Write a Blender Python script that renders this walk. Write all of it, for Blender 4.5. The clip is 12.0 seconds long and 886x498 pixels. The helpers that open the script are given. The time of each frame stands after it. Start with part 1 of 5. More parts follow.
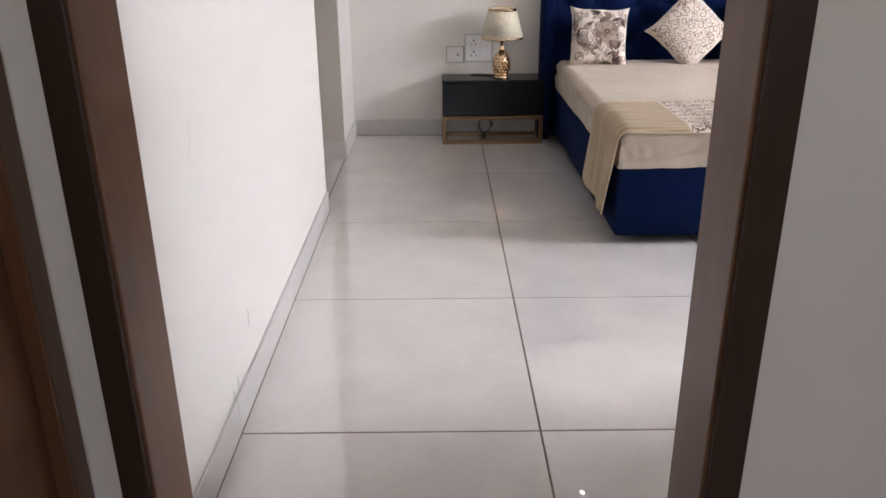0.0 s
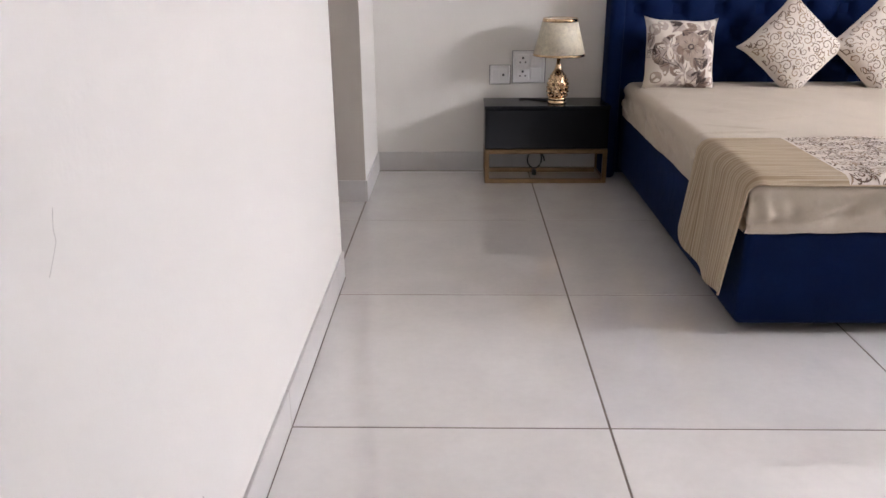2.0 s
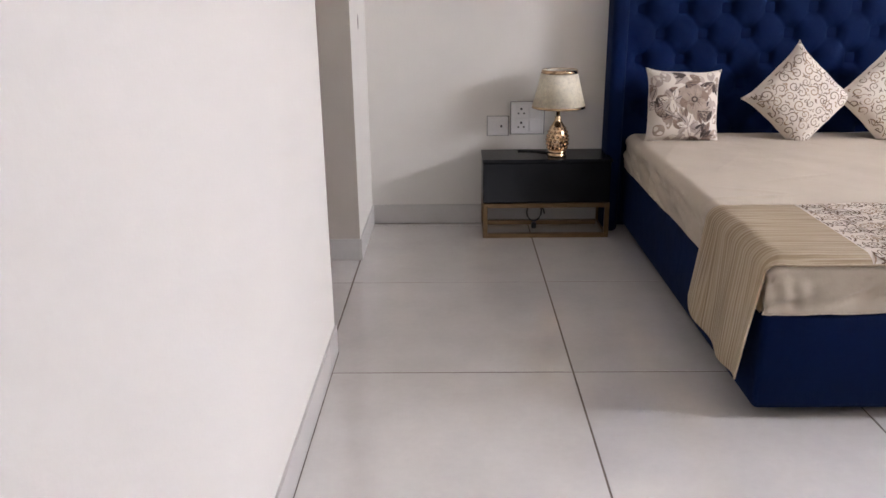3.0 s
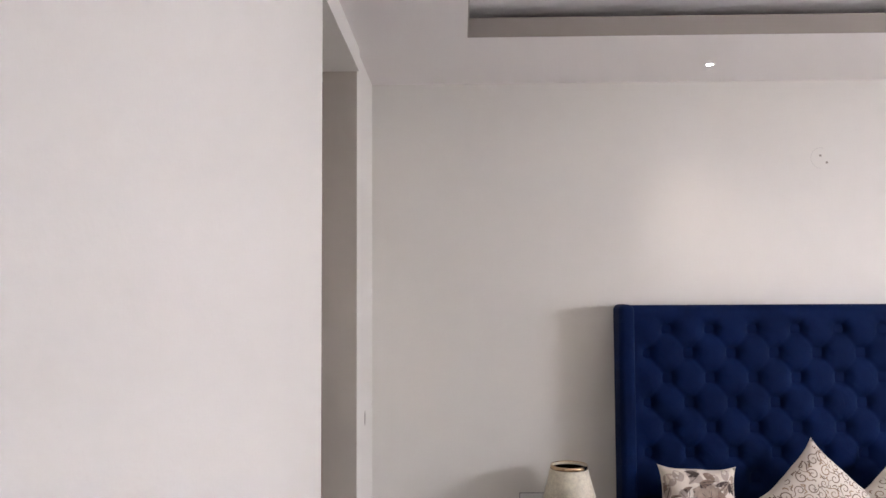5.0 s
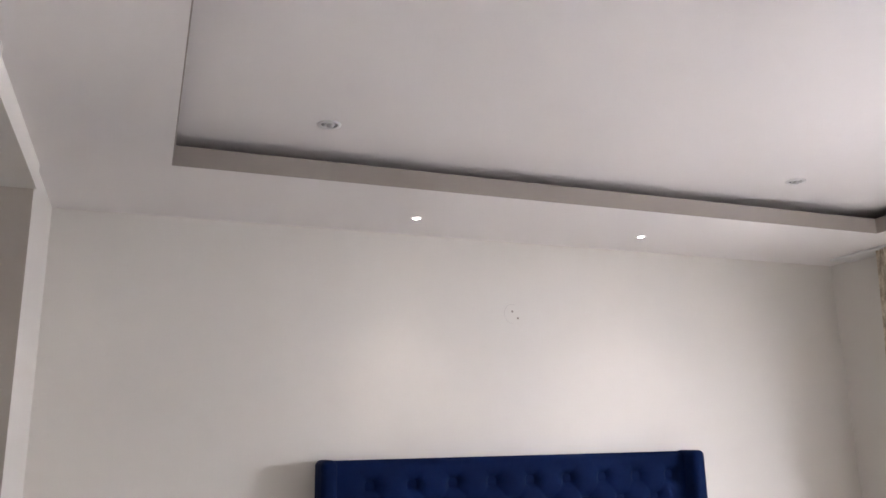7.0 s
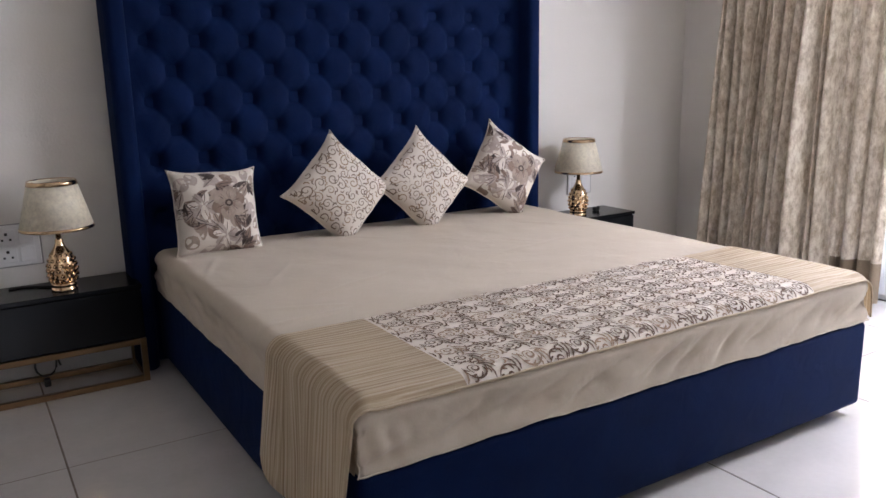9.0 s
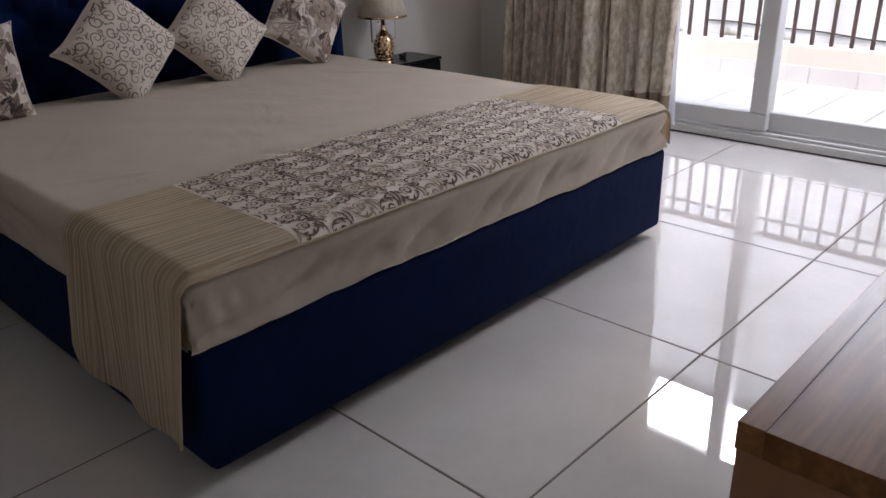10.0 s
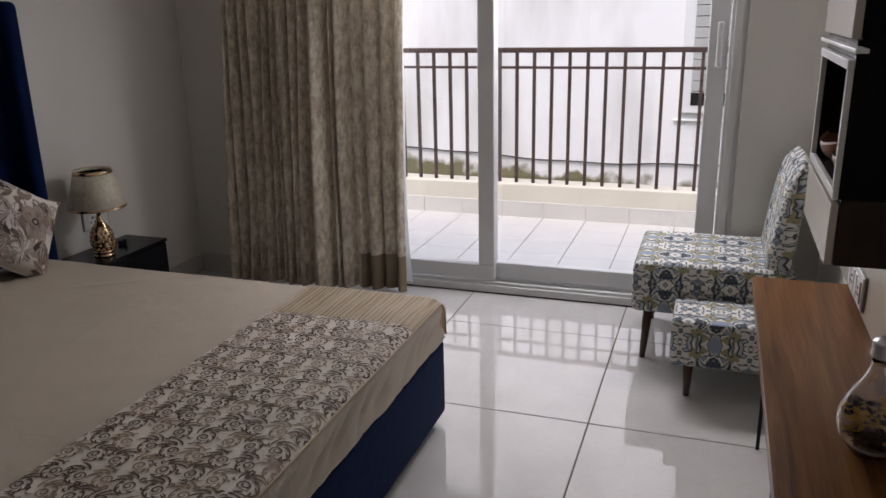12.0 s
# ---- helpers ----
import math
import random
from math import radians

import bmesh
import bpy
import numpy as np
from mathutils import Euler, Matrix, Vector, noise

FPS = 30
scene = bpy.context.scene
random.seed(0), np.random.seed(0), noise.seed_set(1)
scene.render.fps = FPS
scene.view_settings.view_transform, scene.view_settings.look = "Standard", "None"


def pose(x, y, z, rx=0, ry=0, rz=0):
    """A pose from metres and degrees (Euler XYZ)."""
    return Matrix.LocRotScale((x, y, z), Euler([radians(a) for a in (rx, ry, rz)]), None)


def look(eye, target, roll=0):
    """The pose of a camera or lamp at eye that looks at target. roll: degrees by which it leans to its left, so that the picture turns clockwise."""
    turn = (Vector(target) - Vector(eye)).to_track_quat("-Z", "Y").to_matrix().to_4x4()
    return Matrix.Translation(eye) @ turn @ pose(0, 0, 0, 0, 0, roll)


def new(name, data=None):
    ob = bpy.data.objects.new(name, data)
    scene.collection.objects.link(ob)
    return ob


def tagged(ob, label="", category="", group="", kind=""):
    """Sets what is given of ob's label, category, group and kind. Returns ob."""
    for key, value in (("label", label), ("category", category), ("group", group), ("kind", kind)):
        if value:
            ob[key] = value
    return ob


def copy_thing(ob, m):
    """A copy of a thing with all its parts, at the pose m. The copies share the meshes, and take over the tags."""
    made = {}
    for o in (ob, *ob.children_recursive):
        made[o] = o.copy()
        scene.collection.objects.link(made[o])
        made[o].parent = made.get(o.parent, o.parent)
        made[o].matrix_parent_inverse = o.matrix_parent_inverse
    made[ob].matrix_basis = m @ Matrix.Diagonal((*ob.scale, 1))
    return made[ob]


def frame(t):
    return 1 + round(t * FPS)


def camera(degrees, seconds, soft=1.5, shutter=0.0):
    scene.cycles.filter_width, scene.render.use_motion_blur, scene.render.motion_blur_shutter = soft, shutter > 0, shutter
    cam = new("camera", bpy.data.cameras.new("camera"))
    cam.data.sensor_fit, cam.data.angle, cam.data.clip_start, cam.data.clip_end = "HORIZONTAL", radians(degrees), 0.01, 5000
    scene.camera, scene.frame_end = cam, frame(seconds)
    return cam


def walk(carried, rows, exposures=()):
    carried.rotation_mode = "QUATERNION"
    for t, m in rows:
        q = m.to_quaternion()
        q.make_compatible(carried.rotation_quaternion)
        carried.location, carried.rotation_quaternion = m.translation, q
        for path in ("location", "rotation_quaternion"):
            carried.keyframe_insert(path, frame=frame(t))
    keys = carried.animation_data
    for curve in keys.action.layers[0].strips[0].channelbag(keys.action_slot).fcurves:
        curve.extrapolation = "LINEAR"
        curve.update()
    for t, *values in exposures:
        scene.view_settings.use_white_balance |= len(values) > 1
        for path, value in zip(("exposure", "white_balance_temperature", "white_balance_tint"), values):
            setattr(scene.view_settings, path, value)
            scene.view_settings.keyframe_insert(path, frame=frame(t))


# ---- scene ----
cam = camera(58.7, 12.0)
PATH = [
    (0, (-0.25, -1.709, 1.186), (-0.247, 0.149, 0.446), -0.5),
    (0.5, (-0.255, -1.417, 1.127), (-0.273, 0.453, 0.418), -0.3),
    (1, (-0.265, -1.208, 1.068), (-0.296, 0.666, 0.373), -0.4),
    (1.5, (-0.314, -0.997, 1.045), (-0.353, 0.878, 0.351), -0.4),
    (2, (-0.363, -0.835, 1.066), (-0.405, 1.04, 0.371), -0.4),
    (2.5, (-0.379, -0.738, 1.118), (-0.412, 1.136, 0.421), -0.5),
    (4.5, (-0.34, -0.505, 1.448), (-0.377, 1.493, 1.361), -1.0),
    (5, (-0.371, -0.555, 1.574), (-0.414, 1.442, 1.683), -0.3),
    (5.5, (-0.445, -0.525, 1.621), (-0.428, 1.447, 1.953), -0.5),
    (6, (-0.46, -0.528, 1.68), (-0.252, 1.404, 2.152), -0.6),
    (6.5, (-0.449, -0.46, 1.664), (0.045, 1.402, 2.2), -0.6),
    (8.5, (-0.163, -0.128, 1.212), (0.801, 1.615, 1.03), -1.1),
    (9, (-0.171, -0.054, 1.133), (0.854, 1.607, 0.7), -1.2),
    (9.5, (-0.218, -0.008, 1.106), (0.935, 1.491, 0.456), -1.3),
    (10, (-0.162, 0.042, 1.091), (1.165, 1.316, 0.305), -1.6),
    (10.5, (-0.11, 0.145, 1.1), (1.371, 1.175, 0.235), -1.5),
    (11, (-0.127, 0.281, 1.151), (1.478, 1.088, 0.273), -1.2),
    (11.5, (-0.179, 0.397, 1.256), (1.535, 1.059, 0.467), -1.0),
    (12, (-0.174, 0.443, 1.449), (1.632, 1.075, 0.866), -1.2),
]
walk(cam, [(t, look(eye, target, roll)) for t, eye, target, roll in PATH],
     exposures=[(0, 3.82, 6400, 20), (2.5, 3.7, 6450, 21), (4.5, 3.56, 6450, 21.5), (6.5, 3.4, 6450, 20.5), (8.5, 3.3, 6250, 20), (9, 3.17, 6200, 20), (9.5, 2.64, 6250, 19), (10, 2.0, 6300, 19), (10.5, 1.62, 6200, 19), (11.5, 1.6, 6400, 19), (12, 1.42, 6600, 18)])

# ---- daylight, lamps ----
world = bpy.data.worlds.new("overcast_sky")
scene.world = world
world.use_nodes = True
wn = world.node_tree.nodes
sky = wn.new("ShaderNodeTexSky")
sky.sky_type = "NISHITA"
sky.sun_disc = False
sky.sun_elevation = radians(62)
sky.sun_rotation = radians(-66)
sky.air_density, sky.dust_density = 1.4, 2.0
wn["Background"].inputs[1].default_value = 0.1
world.node_tree.links.new(sky.outputs[0], wn["Background"].inputs[0])

sun = new("sun", bpy.data.lights.new("sun", "SUN"))
sun.data.energy, sun.data.angle, sun.data.color = 1.3, radians(40), (1.0, 0.97, 0.93)
sun.matrix_world = look((1.0, 4.0, 10), (5.5, 2.0, 0))

# area lamp added at the balcony door's head in place of sky light
door_sky = new("balcony_door_light", bpy.data.lights.new("balcony_door_light", "AREA"))
door_sky.data.shape, door_sky.data.size, door_sky.data.size_y = "RECTANGLE", 1.7, 0.34
door_sky.data.energy, door_sky.data.color = 11.0, (0.93, 0.965, 1.0)
door_sky.matrix_world = look((3.81, 1.22, 1.82), (2.81, 1.22, 0.45))

# soft lamp added in a made-up opening at the hall's unseen end
hall_fill = new("hall_window_light", bpy.data.lights.new("hall_window_light", "AREA"))
hall_fill.data.shape, hall_fill.data.size, hall_fill.data.size_y = "RECTANGLE", 1.6, 0.5
hall_fill.data.energy, hall_fill.data.color = 1.1, (1.0, 0.90, 0.79)
hall_fill.matrix_world = look((0.3, -4.55, 1.8), (0.1, 0, 1.2))


# ---- small builders ----
def thing(name, at, label, category, group="", kind=""):
    ob = new(name)
    ob.empty_display_size = 0.1
    ob.location = at
    return tagged(ob, label, category, group, kind)


def origin_of(ob):
    place = Vector(ob.location)
    while ob.parent:
        ob = ob.parent
        place += Vector(ob.location)
    return place


def part(name, bm, material, parent=None, label="", smooth=False):
    """Links a bmesh (world coordinates) as one mesh under a thing."""
    if parent:
        bmesh.ops.translate(bm, vec=-origin_of(parent), verts=bm.verts)
    mesh = bpy.data.meshes.new(name)
    bm.normal_update()
    bm.to_mesh(mesh)
    bm.free()
    for m in material if isinstance(material, (list, tuple)) else [material]:
        mesh.materials.append(m)
    if smooth:
        for p in mesh.polygons:
            p.use_smooth = True
    ob = new(name, mesh)
    ob.parent = parent
    if label:
        tagged(ob, label)
    return ob


def box(x0, x1, y0, y1, z0, z1, bevel=0.0, segments=2, bm=None):
    bm = bm or bmesh.new()
    made = bmesh.ops.create_cube(bm, size=1.0)["verts"]
    bmesh.ops.scale(bm, vec=(x1 - x0, y1 - y0, z1 - z0), verts=made)
    bmesh.ops.translate(bm, vec=((x0 + x1) / 2, (y0 + y1) / 2, (z0 + z1) / 2), verts=made)
    if bevel:
        edges = list({e for v in made for e in v.link_edges})
        bmesh.ops.bevel(bm, geom=edges, offset=bevel, segments=segments, affect="EDGES", profile=0.5)
    return bm


def lathe(profile, at, steps=40, bm=None, ripple=0.0, count=12):
    """Turned shape: profile of (radius, height)."""
    bm = bm or bmesh.new()
    rings = []
    for r, h in profile:
        ring = []
        for i in range(steps):
            a = 2 * math.pi * i / steps
            rr = r * (1 + ripple * math.cos(count * a))
            ring.append(bm.verts.new((at[0] + rr * math.cos(a), at[1] + rr * math.sin(a), at[2] + h)))
        rings.append(ring)
    for a, b in zip(rings, rings[1:]):
        for i in range(steps):
            bm.faces.new((a[i], a[(i + 1) % steps], b[(i + 1) % steps], b[i]))
    for ring, flip in ((rings[0], True), (rings[-1], False)):
        if (ring[0].co - ring[steps // 2].co).length > 1e-4:
            bm.faces.new(ring[::-1] if flip else ring)
    return bm


def tube(points, radius, sides=8, bm=None, radii=None):
    bm = bm or bmesh.new()
    points = [Vector(p) for p in points]
    rings = []
    for i, p in enumerate(points):
        d = (points[min(i + 1, len(points) - 1)] - points[max(i - 1, 0)]).normalized()
        side = d.orthogonal().normalized() if abs(d.z) > 0.9 else d.cross(Vector((0, 0, 1))).normalized()
        up = side.cross(d)
        r = radii[i] if radii else radius
        rings.append([bm.verts.new(p + r * (math.cos(a) * side + math.sin(a) * up))
                      for a in (2 * math.pi * k / sides for k in range(sides))])
    for a, b in zip(rings, rings[1:]):
        for i in range(sides):
            bm.faces.new((a[i], a[(i + 1) % sides], b[(i + 1) % sides], b[i]))
    bm.faces.new(rings[0][::-1])
    bm.faces.new(rings[-1])
    bmesh.ops.recalc_face_normals(bm, faces=bm.faces)
    return bm


def sheet_grid(nu, nv, place, bm=None, mat_of=None):
    """A grid of nu by nv cells through place(u, v), u and v from 0 to 1."""
    bm = bm or bmesh.new()
    vs = [[bm.verts.new(place(i / nu, j / nv)) for j in range(nv + 1)] for i in range(nu + 1)]
    for i in range(nu):
        for j in range(nv):
            f = bm.faces.new((vs[i][j], vs[i + 1][j], vs[i + 1][j + 1], vs[i][j + 1]))
            if mat_of:
                f.material_index = mat_of((i + 0.5) / nu, (j + 0.5) / nv)
    return bm


# ---- materials ----
def material(name, base, rough=0.6, metal=0.0, spread=0.06, scale=6.0, bump=0.05, fine=180.0, sheen=0.0, coat=0.0, specular=0.5, stretch=(1, 1, 1)):
    """Paint, cloth, stone or metal: two scales of variation in tone, and a fine relief."""
    m = bpy.data.materials.new(name)
    m.use_nodes = True
    n, l = m.node_tree.nodes, m.node_tree.links
    b = n["Principled BSDF"]
    geo = n.new("ShaderNodeNewGeometry")
    mp = n.new("ShaderNodeMapping")
    mp.inputs["Scale"].default_value = stretch
    l.new(geo.outputs["Position"], mp.inputs[0])
    big = n.new("ShaderNodeTexNoise")
    big.inputs["Scale"].default_value, big.inputs["Detail"].default_value = scale, 5
    small = n.new("ShaderNodeTexNoise")
    small.inputs["Scale"].default_value, small.inputs["Detail"].default_value = fine, 3
    l.new(mp.outputs[0], big.inputs["Vector"])
    l.new(mp.outputs[0], small.inputs["Vector"])
    add = n.new("ShaderNodeMath")
    add.operation = "MULTIPLY_ADD"
    add.inputs[1].default_value = 0.35
    l.new(small.outputs[0], add.inputs[0])
    l.new(big.outputs[0], add.inputs[2])
    ramp = n.new("ShaderNodeMapRange")
    ramp.inputs["From Min"].default_value, ramp.inputs["From Max"].default_value = 0.35, 1.0
    ramp.inputs["To Min"].default_value, ramp.inputs["To Max"].default_value = 1 - spread, 1 + spread
    l.new(add.outputs[0], ramp.inputs[0])
    mul = n.new("ShaderNodeVectorMath")
    mul.operation = "SCALE"
    mul.inputs[0].default_value = base
    l.new(ramp.outputs[0], mul.inputs["Scale"])
    l.new(mul.outputs[0], b.inputs["Base Color"])
    b.inputs["Roughness"].default_value, b.inputs["Metallic"].default_value = rough, metal
    b.inputs["Specular IOR Level"].default_value = specular
    b.inputs["Coat Weight"].default_value = coat
    b.inputs["Coat Roughness"].default_value = 0.02
    if sheen:
        b.inputs["Sheen Weight"].default_value, b.inputs["Sheen Roughness"].default_value = sheen, 0.35
        b.inputs["Sheen Tint"].default_value = (*[min(1, c * 4 + 0.05) for c in base], 1)
    if bump:
        bp = n.new("ShaderNodeBump")
        bp.inputs["Strength"].default_value, bp.inputs["Distance"].default_value = bump, 0.01
        l.new(small.outputs[0], bp.inputs["Height"])
        l.new(bp.outputs[0], b.inputs["Normal"])
    return m


def recolour(m, stops, source="big", position=None, name=None):
    """Puts a colour ramp over the material's variation."""
    n, l = m.node_tree.nodes, m.node_tree.links
    ramp = n.new("ShaderNodeValToRGB")
    ramp.color_ramp.elements[0].position, ramp.color_ramp.elements[0].color = stops[0][0], (*stops[0][1], 1)
    ramp.color_ramp.elements[1].position, ramp.color_ramp.elements[1].color = stops[-1][0], (*stops[-1][1], 1)
    for p, c in stops[1:-1]:
        e = ramp.color_ramp.elements.new(p)
        e.color = (*c, 1)
    l.new(source, ramp.inputs[0])
    l.new(ramp.outputs[0], n["Principled BSDF"].inputs["Base Color"])
    return m


M = {}
M["wall"] = material("wall_paint", (0.70, 0.673, 0.625), 0.6, spread=0.02, scale=1.3, bump=0.06, fine=90)
M["ceiling"] = material("ceiling_paint", (0.76, 0.73, 0.71), 0.8, spread=0.015, scale=1.0, bump=0.03, fine=60)
M["lip"] = material("dark_tray_lip", (0.33, 0.295, 0.265), 0.8, spread=0.03, scale=2)
# wall paint darkened to stand in for the unlit passage's shade
M["passage"] = material("shaded_passage_paint", (0.52, 0.47, 0.41), 0.7, spread=0.03, scale=2)
M["tile"] = material("vitrified_tile", (0.635, 0.612, 0.585), 0.018, spread=0.08, scale=5.0, bump=0.0, fine=45, specular=1.0, coat=1.0)
M["grout"] = material("dark_grout", (0.13, 0.10, 0.08), 0.8, spread=0.3, scale=20)
M["skirting"] = material("skirting_tile", (0.53, 0.51, 0.485), 0.3, spread=0.06, scale=6, bump=0.02, fine=40)
M["door_wood"] = material("dark_door_laminate", (0.11, 0.05, 0.023), 0.34, specular=0.35, spread=0.2, scale=6, bump=0.05, fine=60, stretch=(6, 6, 0.6))
M["dark_wood"] = material("near_black_laminate", (0.034, 0.018, 0.011), 0.4, specular=0.25, spread=0.2, scale=8, stretch=(6, 6, 0.6))
M["velvet"] = material("navy_velvet", (0.0006, 0.0085, 0.046), 0.8, spread=0.2, scale=7, bump=0.12, fine=350, sheen=0.035, specular=0.10)
M["sheet"] = material("beige_bedsheet", (0.48, 0.412, 0.325), 0.7, spread=0.05, scale=5, bump=0.06, fine=300, sheen=0.1)
def crumple(m, scale, depth):
    """Soft creases in thin cloth."""
    n, l = m.node_tree.nodes, m.node_tree.links
    geo = n.new("ShaderNodeNewGeometry")
    no = n.new("ShaderNodeTexNoise")
    no.inputs["Scale"].default_value, no.inputs["Detail"].default_value, no.inputs["Distortion"].default_value = scale, 4, 1.6
    l.new(geo.outputs["Position"], no.inputs["Vector"])
    b = n["Principled BSDF"]
    bp = n.new("ShaderNodeBump")
    bp.inputs["Strength"].default_value, bp.inputs["Distance"].default_value = 0.55, depth
    l.new(no.outputs[0], bp.inputs["Height"])
    l.new(b.inputs["Normal"].links[0].from_socket, bp.inputs["Normal"])
    l.new(bp.outputs[0], b.inputs["Normal"])


crumple(M["sheet"], 3.2, 0.010)
crumple(M["sheet"], 11.0, 0.003)
crumple(M["velvet"], 9.0, 0.006)
M["black"] = material("black_satin_lacquer", (0.006, 0.007, 0.009), 0.22, spread=0.15, scale=8, bump=0.015, specular=0.22)
M["gold"] = material("aged_brass", (0.19, 0.12, 0.062), 0.34, metal=1.0, spread=0.15, scale=14, bump=0.03)
M["lamp_gold"] = material("polished_rose_gold", (0.70, 0.50, 0.31), 0.16, metal=1.0, spread=0.12, scale=40, bump=0.0)
M["plastic"] = material("white_switch_plastic", (0.74, 0.73, 0.72), 0.3, spread=0.01, bump=0)
M["grey_plastic"] = material("grey_socket_plastic", (0.42, 0.41, 0.41), 0.35, spread=0.02, bump=0)
M["dark_frame"] = material("dark_grey_frame", (0.26, 0.25, 0.24), 0.5, spread=0.05, bump=0)
M["black_plastic"] = material("black_plastic", (0.012, 0.012, 0.012), 0.45, spread=0.1, bump=0)
M["upvc"] = material("white_upvc", (0.68, 0.675, 0.665), 0.35, spread=0.015, bump=0.0)
M["rail"] = material("brown_painted_steel", (0.055, 0.028, 0.022), 0.5, spread=0.2, scale=12, bump=0.05)
M["balcony_tile"] = material("cream_balcony_tile", (0.63, 0.60, 0.56), 0.45, spread=0.06, scale=4, bump=0.03, fine=60)
M["balcony_grout"] = material("balcony_grout", (0.20, 0.17, 0.14), 0.9)
M["parapet"] = material("cream_parapet_paint", (0.66, 0.615, 0.51), 0.8, spread=0.06, scale=3, bump=0.1, fine=40)
M["leg_wood"] = material("dark_walnut_leg", (0.075, 0.035, 0.022), 0.4, spread=0.25, scale=14, stretch=(4, 4, 0.6))
M["beige_panel"] = material("glossy_cream_laminate", (0.62, 0.55, 0.46), 0.2, spread=0.03, scale=3, bump=0, coat=0.3)
M["shoe"] = material("tan_brown_wood", (0.22, 0.085, 0.032), 0.55, specular=0.25, spread=0.2, scale=15)
M["end_wood"] = material("tan_brown_laminate", (0.26, 0.112, 0.038), 0.4, spread=0.14, scale=5, bump=0.03, fine=90, stretch=(3, 3, 0.5))
M["scroll_brown"] = material("brown_embroidery", (0.115, 0.064, 0.034), 0.8, spread=0.3, scale=30, bump=0.1)
M["scroll_tan"] = material("tan_embroidery", (0.28, 0.19, 0.12), 0.75, spread=0.25, scale=30, bump=0.1)
M["white_cloth"] = material("off_white_woven_cloth", (0.66, 0.60, 0.525), 0.8, spread=0.05, scale=8, bump=0.12, fine=420)
M["runner_cloth"] = material("cream_runner_cloth", (0.70, 0.63, 0.55), 0.8, spread=0.08, scale=8, bump=0.12, fine=420)
M["scroll_taupe"] = material("taupe_scroll_print", (0.19, 0.135, 0.10), 0.8, spread=0.3, scale=30, bump=0.1)
M["petal_brown"] = material("warm_brown_print", (0.33, 0.26, 0.21), 0.85, spread=0.35, scale=28, bump=0.1, fine=400)
M["petal"] = material("taupe_print", (0.235, 0.165, 0.13), 0.85, spread=0.3, scale=35, bump=0.1, fine=400)
M["petal_pale"] = material("pale_grey_print", (0.41, 0.34, 0.30), 0.85, spread=0.25, scale=35, bump=0.1, fine=400)
M["petal_dark"] = material("dark_taupe_print", (0.06, 0.042, 0.036), 0.85, spread=0.35, scale=35, bump=0.1, fine=400)
M["mark"] = material("scuff_mark", (0.50, 0.47, 0.44), 0.7)
M["crack"] = material("hairline_crack", (0.30, 0.26, 0.23), 0.8)
M["steel"] = material("bulb_cap_steel", (0.62, 0.6, 0.57), 0.3, metal=1.0)
M["yellow_flower"] = material("dried_yellow_flower", (0.55, 0.30, 0.03), 0.8, spread=0.4, scale=60)
M["red_flower"] = material("dried_dark_flower", (0.03, 0.008, 0.012), 0.8, spread=0.5, scale=60)
M["screen"] = material("black_gloss_panel", (0.004, 0.004, 0.005), 0.25, specular=0.1, spread=0.1, bump=0)
M["blind"] = material("grey_shutter_slat", (0.38, 0.38, 0.36), 0.6, spread=0.08)
M["roof_grey"] = material("grey_roof_edge", (0.32, 0.31, 0.30), 0.8, spread=0.15, scale=2)


def add_node_pattern_tile():
    """Faint cloudy veins in the tile, each tile its own tone."""
    m = M["tile"]
    n, l = m.node_tree.nodes, m.node_tree.links
    info = n.new("ShaderNodeObjectInfo")
    shift = n.new("ShaderNodeMapRange")
    shift.inputs["To Min"].default_value, shift.inputs["To Max"].default_value = 0.975, 1.025
    l.new(info.outputs["Random"], shift.inputs[0])
    b = n["Principled BSDF"]
    old = b.inputs["Base Color"].links[0].from_socket
    mul = n.new("ShaderNodeVectorMath")
    mul.operation = "SCALE"
    l.new(old, mul.inputs[0])
    l.new(shift.outputs[0], mul.inputs["Scale"])
    l.new(mul.outputs[0], b.inputs["Base Color"])


add_node_pattern_tile()


def glass(name, tint=(1, 1, 1), rough=0.0):
    m = bpy.data.materials.new(name)
    m.use_nodes = True
    b = m.node_tree.nodes["Principled BSDF"]
    b.inputs["Base Color"].default_value = (*tint, 1)
    b.inputs["Transmission Weight"].default_value = 1.0
    b.inputs["Roughness"].default_value = rough
    b.inputs["IOR"].default_value = 1.45
    return m


M["glass"] = glass("clear_window_glass")
M["bottle_glass"] = glass("clear_bottle_glass", (0.98, 0.98, 0.97))


def lit(name, colour, strength):
    m = bpy.data.materials.new(name)
    m.use_nodes = True
    b = m.node_tree.nodes["Principled BSDF"]
    b.inputs["Emission Color"].default_value = (*colour, 1)
    b.inputs["Emission Strength"].default_value = strength
    return m


M["led"] = lit("warm_downlight_lens", (1.0, 0.95, 0.88), 6.0)


